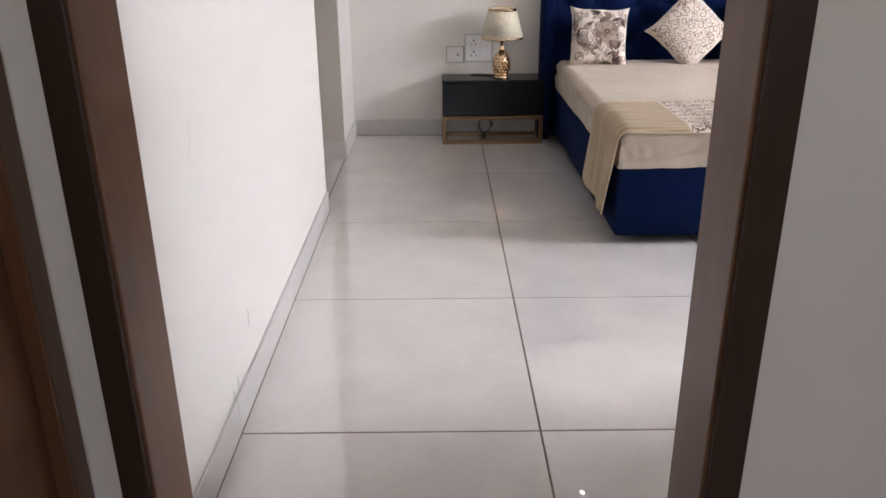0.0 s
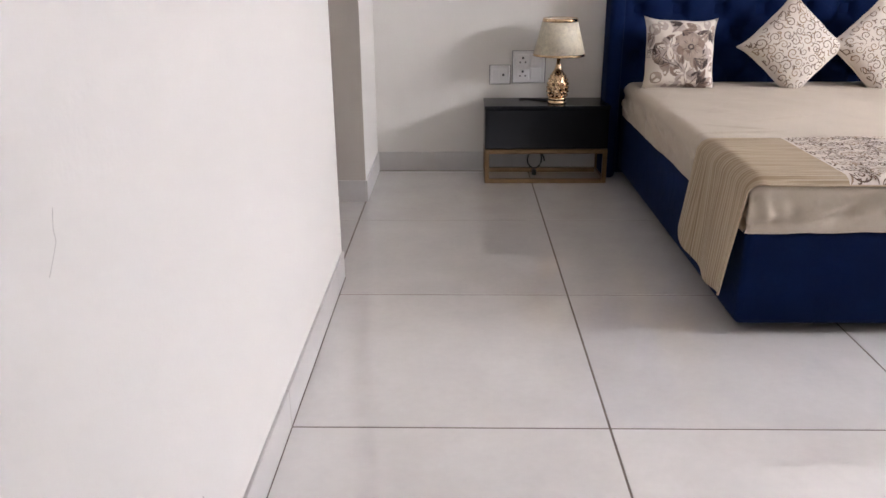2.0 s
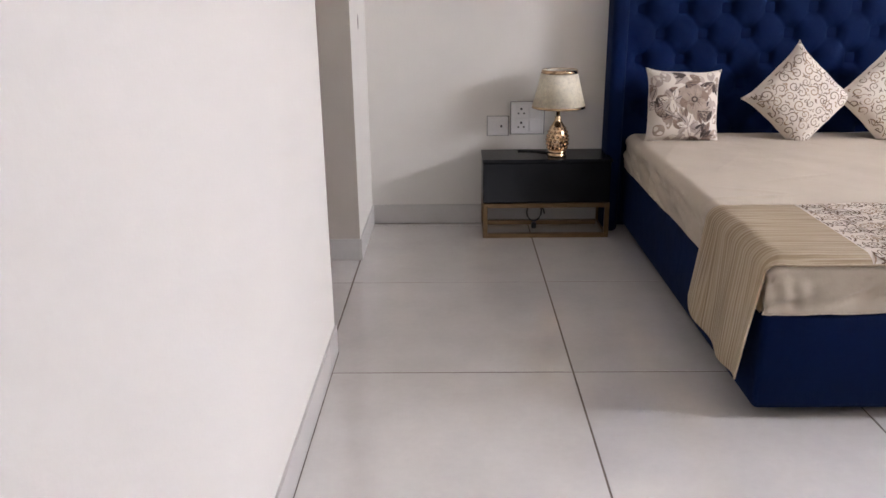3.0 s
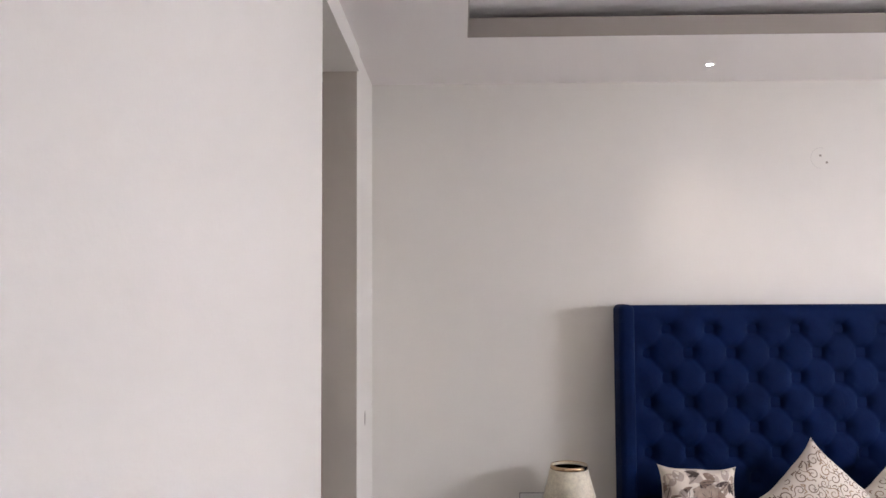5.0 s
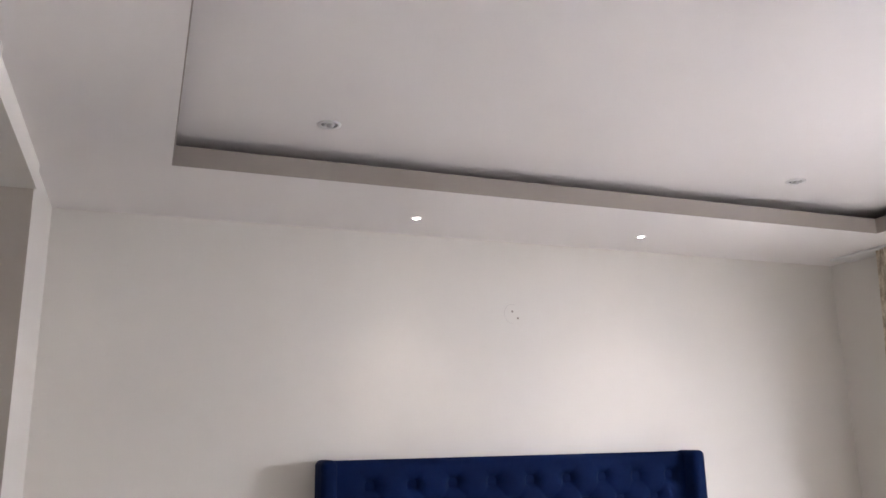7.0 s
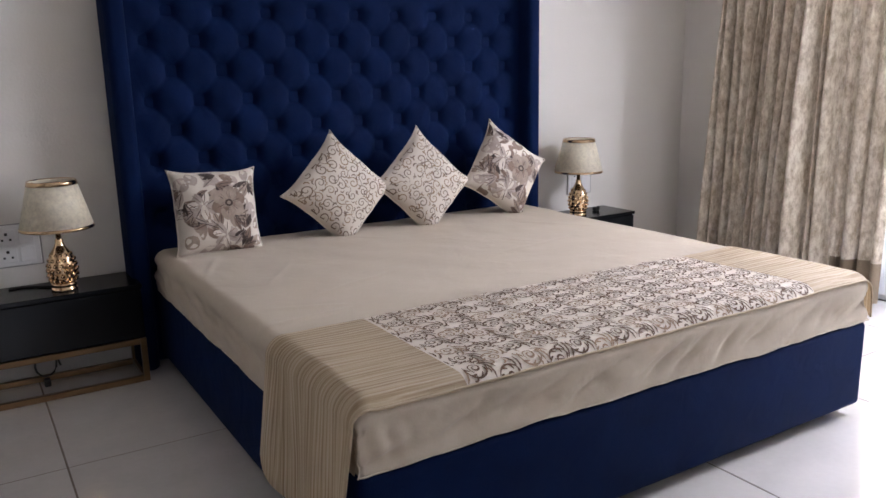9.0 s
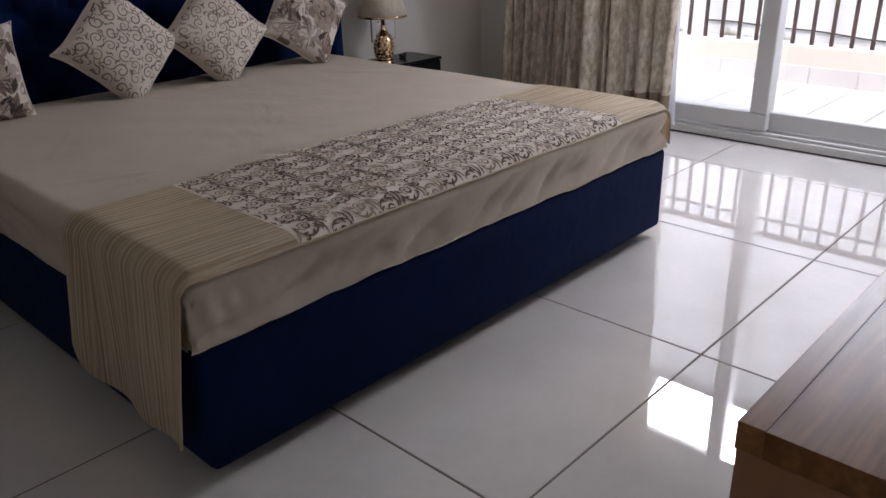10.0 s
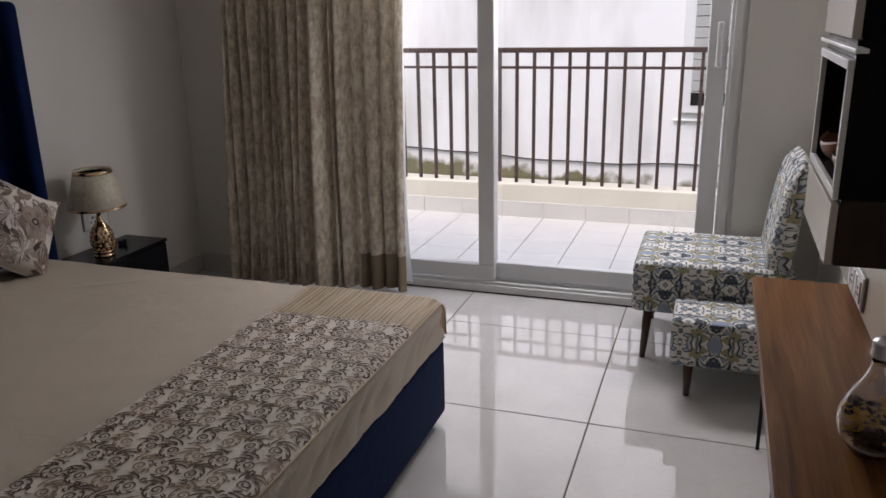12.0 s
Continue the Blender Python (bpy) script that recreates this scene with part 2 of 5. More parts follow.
def wood_top(name, stops):
    """Oiled walnut: long wavy grain with darker pores along the board."""
    m = material(name, (0.2, 0.1, 0.06), 0.3, spread=0.1, scale=4, bump=0.04, fine=120, stretch=(0.5, 5, 5), coat=0.0, specular=0.15)
    n, l = m.node_tree.nodes, m.node_tree.links
    geo = n.new("ShaderNodeNewGeometry")
    sums = []
    for scale, size, detail, twist, share in (((0.5, 7, 7), 2.2, 8, 0.9, 0.75), ((2.5, 60, 60), 2.0, 4, 0.4, 0.3)):
        mp = n.new("ShaderNodeMapping")
        mp.inputs["Scale"].default_value = scale
        l.new(geo.outputs["Position"], mp.inputs[0])
        no = n.new("ShaderNodeTexNoise")
        no.inputs["Scale"].default_value, no.inputs["Detail"].default_value, no.inputs["Distortion"].default_value = size, detail, twist
        l.new(mp.outputs[0], no.inputs["Vector"])
        k = n.new("ShaderNodeMath")
        k.operation = "MULTIPLY_ADD"
        k.inputs[1].default_value = share
        l.new(no.outputs[0], k.inputs[0])
        if sums:
            l.new(sums[-1], k.inputs[2])
        else:
            k.inputs[2].default_value = 0.0
        sums.append(k.outputs[0])
    return recolour(m, stops, sums[-1])


M["wood_top"] = wood_top("oiled_walnut_veneer", [(0.36, (0.075, 0.029, 0.009)), (0.48, (0.155, 0.064, 0.020)), (0.57, (0.19, 0.081, 0.026)), (0.68, (0.27, 0.122, 0.042))])
M["edge_wood"] = wood_top("walnut_edging", [(0.36, (0.11, 0.044, 0.014)), (0.5, (0.20, 0.088, 0.029)), (0.68, (0.29, 0.138, 0.05))])


def curtain_cloth():
    m = material("mottled_taupe_curtain", (0.3, 0.26, 0.2), 0.75, spread=0.1, bump=0.1, fine=260, sheen=0.15)
    n, l = m.node_tree.nodes, m.node_tree.links
    geo = n.new("ShaderNodeNewGeometry")
    mp = n.new("ShaderNodeMapping")
    mp.inputs["Scale"].default_value = (16, 16, 8)
    l.new(geo.outputs["Position"], mp.inputs[0])
    no = n.new("ShaderNodeTexNoise")
    no.inputs["Scale"].default_value, no.inputs["Detail"].default_value, no.inputs["Roughness"].default_value = 2.0, 9, 0.72
    l.new(mp.outputs[0], no.inputs["Vector"])
    return recolour(m, [(0.36, (0.36, 0.29, 0.205)), (0.48, (0.58, 0.495, 0.385)), (0.60, (0.80, 0.73, 0.615))], no.outputs[0])


def let_through(m, colour, share):
    """Thin cloth: part of the light that falls on it comes out behind."""
    n, l = m.node_tree.nodes, m.node_tree.links
    tr = n.new("ShaderNodeBsdfTranslucent")
    tr.inputs[0].default_value = (*colour, 1)
    mix = n.new("ShaderNodeMixShader")
    mix.inputs[0].default_value = share
    l.new(n["Principled BSDF"].outputs[0], mix.inputs[1])
    l.new(tr.outputs[0], mix.inputs[2])
    l.new(mix.outputs[0], n["Material Output"].inputs[0])
    return m


M["curtain"] = let_through(curtain_cloth(), (0.66, 0.58, 0.46), 0.07)
M["hem"] = material("dark_taupe_hem", (0.26, 0.20, 0.135), 0.8, spread=0.25, scale=10, bump=0.1)


def sheer_cloth():
    m = bpy.data.materials.new("white_sheer")
    m.use_nodes = True
    n, l = m.node_tree.nodes, m.node_tree.links
    b = n["Principled BSDF"]
    b.inputs["Base Color"].default_value = (0.85, 0.86, 0.88, 1)
    b.inputs["Roughness"].default_value = 0.9
    tr = n.new("ShaderNodeBsdfTranslucent")
    tr.inputs[0].default_value = (0.85, 0.86, 0.88, 1)
    mix = n.new("ShaderNodeMixShader")
    mix.inputs[0].default_value = 0.6
    l.new(b.outputs[0], mix.inputs[1])
    l.new(tr.outputs[0], mix.inputs[2])
    l.new(mix.outputs[0], n["Material Output"].inputs[0])
    return m


M["sheer"] = sheer_cloth()


def striped_cloth():
    """Beige cotton with woven brown pinstripes in pairs and pale slubs that run along the runner."""
    m = material("striped_beige_cotton", (0.5, 0.4, 0.3), 0.75, spread=0.1, bump=0.15, fine=350)
    n, l = m.node_tree.nodes, m.node_tree.links
    uv = n.new("ShaderNodeUVMap")

    def along(scale, detail, size):
        mp = n.new("ShaderNodeMapping")
        mp.inputs["Scale"].default_value = scale
        l.new(uv.outputs[0], mp.inputs[0])
        no = n.new("ShaderNodeTexNoise")
        no.inputs["Scale"].default_value, no.inputs["Detail"].default_value = size, detail
        l.new(mp.outputs[0], no.inputs["Vector"])
        return no.outputs[0]

    def calc(op, a, b, c=None):
        k = n.new("ShaderNodeMath")
        k.operation = op
        for i, v in enumerate((a, b, c)):
            if v is not None:
                if isinstance(v, (int, float)):
                    k.inputs[i].default_value = v
                else:
                    l.new(v, k.inputs[i])
        return k.outputs[0]

    sep = n.new("ShaderNodeSeparateXYZ")
    l.new(uv.outputs[0], sep.inputs[0])
    wander = calc("MULTIPLY_ADD", along((2.5, 9, 1), 2, 1.0), 0.055, sep.outputs[1])
    wave = calc("PINGPONG", wander, 0.019)
    fine_wave = calc("PINGPONG", wander, 0.0085)
    broad = along((1.2, 60, 1), 3, 1.0)
    tone = calc("MULTIPLY_ADD", wave, 9.5, calc("MULTIPLY_ADD", fine_wave, 12.0, calc("MULTIPLY", broad, 0.75)))
    recolour(m, [(0.34, (0.21, 0.14, 0.08)), (0.45, (0.38, 0.29, 0.185)), (0.54, (0.48, 0.385, 0.265)), (0.72, (0.58, 0.495, 0.38))], tone)
    # puckered weave
    b = n["Principled BSDF"]
    bp = n.new("ShaderNodeBump")
    bp.inputs["Strength"].default_value, bp.inputs["Distance"].default_value = 0.6, 0.004
    l.new(calc("MULTIPLY_ADD", along((26, 55, 1), 2, 1.0), 0.6, tone), bp.inputs["Height"])
    l.new(b.inputs["Normal"].links[0].from_socket, bp.inputs["Normal"])
    l.new(bp.outputs[0], b.inputs["Normal"])
    return m


M["stripe"] = let_through(striped_cloth(), (0.62, 0.44, 0.24), 0.15)


def ikat_cloth():
    """White upholstery with mirrored slate-blue and olive ikat figures."""
    m = material("ikat_upholstery", (0.6, 0.6, 0.58), 0.8, spread=0.1, bump=0.15, fine=350)
    n, l = m.node_tree.nodes, m.node_tree.links
    tc = n.new("ShaderNodeTexCoord")
    sep = n.new("ShaderNodeSeparateXYZ")
    l.new(tc.outputs["Object"], sep.inputs[0])

    def math_node(op, a, b=None, c=None):
        k = n.new("ShaderNodeMath")
        k.operation = op
        for i, v in enumerate((a, b, c)):
            if v is None:
                continue
            if isinstance(v, (int, float)):
                k.inputs[i].default_value = v
            else:
                l.new(v, k.inputs[i])
        return k.outputs[0]

    face = n.new("ShaderNodeSeparateXYZ")
    l.new(tc.outputs["Normal"], face.inputs[0])
    top = math_node("GREATER_THAN", math_node("ABSOLUTE", face.outputs[2]), 0.7)
    side = math_node("SUBTRACT", 1.0, top)
    across = math_node("PINGPONG", math_node("ADD", sep.outputs[0], math_node("MULTIPLY", sep.outputs[1], side)), 0.125)
    along = math_node("PINGPONG", math_node("ADD", math_node("MULTIPLY", sep.outputs[2], side), math_node("MULTIPLY", sep.outputs[1], top)), 0.115)
    comb = n.new("ShaderNodeCombineXYZ")
    l.new(across, comb.inputs[0])
    l.new(along, comb.inputs[1])

    def field(scale, shift, detail=1.5, twist=0.8):
        mp = n.new("ShaderNodeMapping")
        mp.inputs["Location"].default_value = (shift, shift * 0.7, shift)
        l.new(comb.outputs[0], mp.inputs[0])
        no = n.new("ShaderNodeTexNoise")
        no.inputs["Scale"].default_value, no.inputs["Detail"].default_value, no.inputs["Distortion"].default_value = scale, detail, twist
        l.new(mp.outputs[0], no.inputs["Vector"])
        return no.outputs[0]

    def band(value, lo, hi, soft=0.012):
        up = n.new("ShaderNodeMapRange")
        up.inputs["From Min"].default_value, up.inputs["From Max"].default_value = lo - soft, lo + soft
        l.new(value, up.inputs[0])
        down = n.new("ShaderNodeMapRange")
        down.inputs["From Min"].default_value, down.inputs["From Max"].default_value = hi + soft, hi - soft
        l.new(value, down.inputs[0])
        return math_node("MULTIPLY", up.outputs[0], down.outputs[0])

    def over(below, colour, mask):
        mix = n.new("ShaderNodeMix")
        mix.data_type = "RGBA"
        l.new(mask, mix.inputs["Factor"])
        if isinstance(below, tuple):
            mix.inputs["A"].default_value = (*below, 1)
        else:
            l.new(below, mix.inputs["A"])
        mix.inputs["B"].default_value = (*colour, 1)
        return mix.outputs["Result"]

    a, b = field(13.5, 0.0, 2.6), field(17, 7.3, 2.6)
    c = over((0.70, 0.68, 0.63), (0.25, 0.31, 0.40), band(a, 0.56, 0.9))
    c = over(c, (0.33, 0.29, 0.16), band(b, 0.59, 0.9))
    c = over(c, (0.05, 0.07, 0.095), band(a, 0.515, 0.55))
    c = over(c, (0.04, 0.055, 0.075), band(a, 0.1, 0.42))
    c = over(c, (0.07, 0.085, 0.10), band(b, 0.38, 0.42))
    c = over(c, (0.45, 0.48, 0.50), band(a, 0.1, 0.37))
    l.new(c, n["Principled BSDF"].inputs["Base Color"])
    return m


M["ikat"] = ikat_cloth()


def shade_cloth():
    """Cream lampshade paper that lets light through."""
    m = material("cream_gold_lampshade", (0.95, 0.90, 0.76), 0.35, spread=0.28, scale=60, bump=0.12, fine=120)
    n, l = m.node_tree.nodes, m.node_tree.links
    tr = n.new("ShaderNodeBsdfTranslucent")
    tr.inputs[0].default_value = (0.85, 0.76, 0.55, 1)
    mix = n.new("ShaderNodeMixShader")
    mix.inputs[0].default_value = 0.42
    l.new(n["Principled BSDF"].outputs[0], mix.inputs[1])
    l.new(tr.outputs[0], mix.inputs[2])
    l.new(mix.outputs[0], n["Material Output"].inputs[0])
    return m


M["shade"] = shade_cloth()


def stained_wall():
    """Weathered white render: grey streaks, with a damp mossy band low down."""
    m = material("weathered_white_render", (0.7, 0.68, 0.65), 0.9, spread=0.1, bump=0.1, fine=30)
    n, l = m.node_tree.nodes, m.node_tree.links
    geo = n.new("ShaderNodeNewGeometry")
    mp = n.new("ShaderNodeMapping")
    mp.inputs["Scale"].default_value = (1, 1.6, 0.55)
    l.new(geo.outputs["Position"], mp.inputs[0])
    no = n.new("ShaderNodeTexNoise")
    no.inputs["Scale"].default_value, no.inputs["Detail"].default_value = 1.1, 9
    l.new(mp.outputs[0], no.inputs["Vector"])
    ramp = n.new("ShaderNodeValToRGB")
    ramp.color_ramp.elements[0].position, ramp.color_ramp.elements[0].color = 0.34, (0.58, 0.565, 0.535, 1)
    ramp.color_ramp.elements[1].position, ramp.color_ramp.elements[1].color = 0.56, (0.78, 0.765, 0.75, 1)
    l.new(no.outputs[0], ramp.inputs[0])
    sep = n.new("ShaderNodeSeparateXYZ")
    l.new(geo.outputs["Position"], sep.inputs[0])
    patch = n.new("ShaderNodeTexNoise")
    patch.inputs["Scale"].default_value, patch.inputs["Detail"].default_value = 3.6, 12
    l.new(geo.outputs["Position"], patch.inputs["Vector"])
    low = n.new("ShaderNodeMapRange")
    low.inputs["From Min"].default_value, low.inputs["From Max"].default_value = -0.02, -0.42
    l.new(sep.outputs[2], low.inputs[0])
    g = n.new("ShaderNodeMath")
    g.operation = "MULTIPLY_ADD"
    g.inputs[1].default_value, g.inputs[2].default_value = 0.75, -0.42
    l.new(low.outputs[0], g.inputs[0])
    # the damp is worst towards the north end
    damp = n.new("ShaderNodeMapRange")
    damp.inputs["From Min"].default_value, damp.inputs["From Max"].default_value = 0.9, 2.8
    damp.inputs["To Min"].default_value, damp.inputs["To Max"].default_value = -0.15, 0.06
    l.new(sep.outputs[1], damp.inputs[0])
    north = n.new("ShaderNodeMath")
    l.new(g.outputs[0], north.inputs[0])
    l.new(damp.outputs[0], north.inputs[1])
    s = n.new("ShaderNodeMath")
    l.new(north.outputs[0], s.inputs[0])
    l.new(patch.outputs[0], s.inputs[1])
    k = n.new("ShaderNodeMapRange")
    k.inputs["From Min"].default_value, k.inputs["From Max"].default_value = 0.42, 0.56
    l.new(s.outputs[0], k.inputs[0])
    mix = n.new("ShaderNodeMix")
    mix.data_type = "RGBA"
    l.new(k.outputs[0], mix.inputs["Factor"])
    l.new(ramp.outputs[0], mix.inputs["A"])
    mix.inputs["B"].default_value = (0.155, 0.14, 0.07, 1)
    l.new(mix.outputs["Result"], n["Principled BSDF"].inputs["Base Color"])
    return m


M["render_wall"] = stained_wall()

# ---- plan, in metres ----
WEST, NORTH, EAST, SOUTH = -0.777, 3.255, 3.57, -0.04
CEIL, TRAY = 2.59, 2.725
DOOR_Y0, DOOR_Y1 = -0.607, -0.445
JAMB_L, JAMB_R = -0.748, 0.190
WIN_Y0, WIN_Y1, WIN_TOP = 0.345, 2.76, 2.05


def structure(name, bm, mat, label, category):
    return tagged(part(name, bm, mat), label, category, kind="structure")


# walls
structure("wall_west", box(WEST - 0.2, WEST, DOOR_Y1, 1.75, -0.1, 2.9), M["wall"], "off-white painted bedroom wall with hairline cracks", "wall")
structure("wall_west_lintel", box(-0.997, -0.787, 1.75, 2.685, 2.497, 2.9), M["wall"], "off-white wall above the side passage", "wall")
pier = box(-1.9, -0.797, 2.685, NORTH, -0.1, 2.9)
# south face takes the darker paint in place of passage shade
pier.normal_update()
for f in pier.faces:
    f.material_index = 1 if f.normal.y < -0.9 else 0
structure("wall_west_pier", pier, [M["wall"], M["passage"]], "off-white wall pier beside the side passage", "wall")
structure("wall_passage", box(-2.1, -1.9, 0.8, 3.4, -0.1, 2.9), M["wall"], "off-white end wall of the side passage", "wall")
structure("wall_passage_side", box(-1.9, -0.98, 0.7, 0.9, -0.1, 2.9), M["wall"], "off-white side wall of the side passage", "wall")
structure("wall_north", box(-1.9, EAST + 0.24, NORTH, NORTH + 0.2, -0.1, 2.9), M["wall"], "off-white painted wall behind the bed", "wall")
structure("wall_east_south", box(EAST, EAST + 0.24, DOOR_Y0, WIN_Y0, -0.1, 2.9), M["wall"], "off-white wall beside the balcony door", "wall")
structure("wall_east_north", box(EAST, EAST + 0.24, WIN_Y1, NORTH, -0.1, 2.9), M["wall"], "off-white wall behind the curtain", "wall")
structure("wall_east_lintel", box(EAST, EAST + 0.24, WIN_Y0, WIN_Y1, WIN_TOP, 2.9), M["wall"], "off-white wall over the balcony door", "wall")
structure("wall_south", box(0.42, EAST, DOOR_Y0 + 0.05, SOUTH, -0.1, 2.9), M["wall"], "off-white wall behind the wall unit", "wall")
structure("wall_door_right", box(JAMB_R + 0.066, 1.4, DOOR_Y0 + 0.006, DOOR_Y0 + 0.05, -0.1, 2.9), M["wall"], "grey-white hall wall beside the door frame", "wall")
structure("wall_door_left", box(-1.1, JAMB_L - 0.052, DOOR_Y0 + 0.006, DOOR_Y1 - 0.002, -0.1, 2.9), M["wall"], "narrow white hall wall beside the door frame", "wall")
structure("wall_door_return", box(JAMB_R + 0.066, 0.42, DOOR_Y0 + 0.05, DOOR_Y1, -0.1, 2.9), M["wall"], "white wall return beside the door", "wall")
structure("wall_door_lintel", box(JAMB_L - 0.052, JAMB_R + 0.066, DOOR_Y0 + 0.006, DOOR_Y1, 2.12, 2.9), M["wall"], "white wall over the bedroom door", "wall")
structure("wall_hall_right", box(1.2, 1.4, -4.6, DOOR_Y0, -0.1, 2.9), M["wall"], "off-white hall wall", "wall")
structure("wall_hall_left", box(-1.12, -0.916, -4.6, -0.66, -0.1, 2.9), M["wall"], "off-white hall wall", "wall")
# unseen hall end; its added opening is kept low to limit the light
structure("wall_hall_end_low", box(-1.12, 1.4, -4.75, -4.6, -0.1, 1.62), M["wall"], "unseen off-white wall under the added hall opening", "wall")
structure("wall_hall_end_high", box(-1.12, 1.4, -4.75, -4.6, 1.98, 2.9), M["wall"], "unseen off-white wall over the added hall opening", "wall")

# ceiling with its recessed tray
cb = bmesh.new()
TX0, TX1, TY0, TY1 = -0.333, 3.15, 0.35, 2.549
C = 0.25  # depth of the cove behind the lip
box(-2.1, EAST, TY1 + C, NORTH, CEIL, 2.95, bm=cb)
box(-2.1, EAST, DOOR_Y1, TY0 - C, CEIL, 2.95, bm=cb)
box(-2.1, TX0 - C, TY0 - C, TY1 + C, CEIL, 2.95, bm=cb)
box(TX1 + C, EAST, TY0 - C, TY1 + C, CEIL, 2.95, bm=cb)
box(TX0 - C, TX1 + C, TY0 - C, TY1 + C, TRAY, 2.95, bm=cb)
for x0, x1, y0, y1 in ((TX0 - C, TX1 + C, TY1 + 0.003, TY1 + C), (TX0 - C, TX1 + C, TY0 - C, TY0 - 0.003), (TX0 - C, TX0 - 0.003, TY0 - 0.003, TY1 + 0.003), (TX1 + 0.003, TX1 + C, TY0 - 0.003, TY1 + 0.003)):
    box(x0, x1, y0, y1, CEIL, CEIL + 0.012, bm=cb)
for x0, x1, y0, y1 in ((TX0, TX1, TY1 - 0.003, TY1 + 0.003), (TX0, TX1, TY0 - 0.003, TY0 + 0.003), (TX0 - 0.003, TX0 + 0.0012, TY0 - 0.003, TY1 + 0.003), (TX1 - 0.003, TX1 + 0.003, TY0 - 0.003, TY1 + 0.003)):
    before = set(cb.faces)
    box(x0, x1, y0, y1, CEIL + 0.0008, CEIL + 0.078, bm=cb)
    # lip darker than the ceiling; its dark underside stands in for edge shade
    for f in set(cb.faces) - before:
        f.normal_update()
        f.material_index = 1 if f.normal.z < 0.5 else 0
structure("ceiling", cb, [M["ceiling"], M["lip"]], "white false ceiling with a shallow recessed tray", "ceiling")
structure("ceiling_hall", box(-1.12, 1.4, -4.75, DOOR_Y0, CEIL, 2.95), M["ceiling"], "plain white hall ceiling", "ceiling")

# door frame of the bedroom
df = tagged(new("door_frame"), "dark brown laminated door frame at the bedroom entrance", "door frame", kind="structure")
part("jamb", box(JAMB_L - 0.052, JAMB_L + 0.004, DOOR_Y0, DOOR_Y1, 0, 2.12, 0.003), M["door_wood"], df)
part("jamb", box(JAMB_R, JAMB_R + 0.066, DOOR_Y0, DOOR_Y1, 0, 2.12, 0.003), M["door_wood"], df)
part("head", box(JAMB_L + 0.004, JAMB_R, DOOR_Y0, DOOR_Y1, 2.06, 2.12, 0.003), M["door_wood"], df)
part("architrave", box(JAMB_L - 0.049, JAMB_L - 0.001, DOOR_Y0 - 0.012, DOOR_Y0, 0, 2.12, 0.002), M["dark_wood"], df, "near-black face trim")
part("architrave", box(JAMB_R + 0.006, JAMB_R + 0.064, DOOR_Y0 - 0.012, DOOR_Y0, 0, 2.12, 0.002), M["dark_wood"], df, "near-black face trim")
sf = tagged(new("door_frame"), "dark brown frame with a closed door in the hall", "door frame", kind="structure")
part("jamb", box(-0.93, -0.85, -0.66, -0.605, 0, 2.12, 0.003), M["door_wood"], sf)
part("door_leaf", box(-0.916, -0.878, -1.5, -0.662, 0.01, 2.1, 0.002), M["door_wood"], sf, "dark brown flush door leaf, shut")
pf = tagged(new("passage_trim"), "thin brown trim at the edge of the side passage", "trim", kind="structure")
part("strip", box(-0.97, WEST + 0.0012, 1.75, 1.757, 0.30, 2.2, 0.0004), M["door_wood"], pf)
part("strip", box(-1.02, -0.952, 2.672, 2.6845, 0.1, 2.49, 0.002), M["door_wood"], pf, "dark brown upright board")

# ---- bed ----
BED_X0, BED_X1, BED_Y0, BED_Y1 = 0.455, 2.281, 1.302, 3.15
TOP = 0.478


def fold(p, lo, hi, r):
    """Where a cloth's running length p comes to lie across a block from lo to hi: place, drop."""
    side = 0
    if p < lo + r:
        d, edge, side = lo + r - p, lo, -1
    elif p > hi - r:
        d, edge, side = p - (hi - r), hi, 1
    else:
        return p, 0.0, 0.0, 0
    a = d / r
    if a < math.pi / 2:
        return edge - side * r * (1 - math.sin(a)), r * (1 - math.cos(a)), a, side
    return edge, r + d - r * math.pi / 2, math.pi / 2, side


def drape(p, q, off=0.0, r=0.045):
    """A point of the bed's cover, lifted by off along the outward direction."""
    x, dx, ax, sx = fold(p, BED_X0 - 0.002, BED_X1 + 0.002, r)
    y, dy, ay, sy = fold(q, BED_Y0 + 0.004, BED_Y1, r)
    z = TOP - dx - dy + 0.006 * noise.noise((p * 2.2, q * 2.2, 0)) + 0.0022 * noise.noise((p * 9, q * 7, 3))
    nx, ny = sx * math.sin(ax), sy * math.sin(ay)
    nz = math.cos(ax) * math.cos(ay)
    return Vector((x + off * nx, y + off * ny, z + off * nz))


bed = thing("bed", (1.368, 2.2, 0.0), "king-size bed upholstered in navy blue velvet with a tall tufted headboard", "bed")
bb = box(BED_X0, BED_X1, BED_Y0, BED_Y1 + 0.02, 0.034, 0.322, 0.018, 3)
part("bed_base", bb, M["velvet"], bed, "navy velvet bed base", True)
for px in (0.6, 2.13):
    for py in (1.45, 2.9):
        part("foot", box(px - 0.04, px + 0.04, py - 0.04, py + 0.04, 0.0, 0.045, 0.004), M["black"], bed, "short black foot")
part("mattress", box(BED_X0 + 0.02, BED_X1 - 0.02, BED_Y0 + 0.03, BED_Y1 - 0.01, 0.32, TOP - 0.012, 0.04, 4), M["white_cloth"], bed, smooth=True)

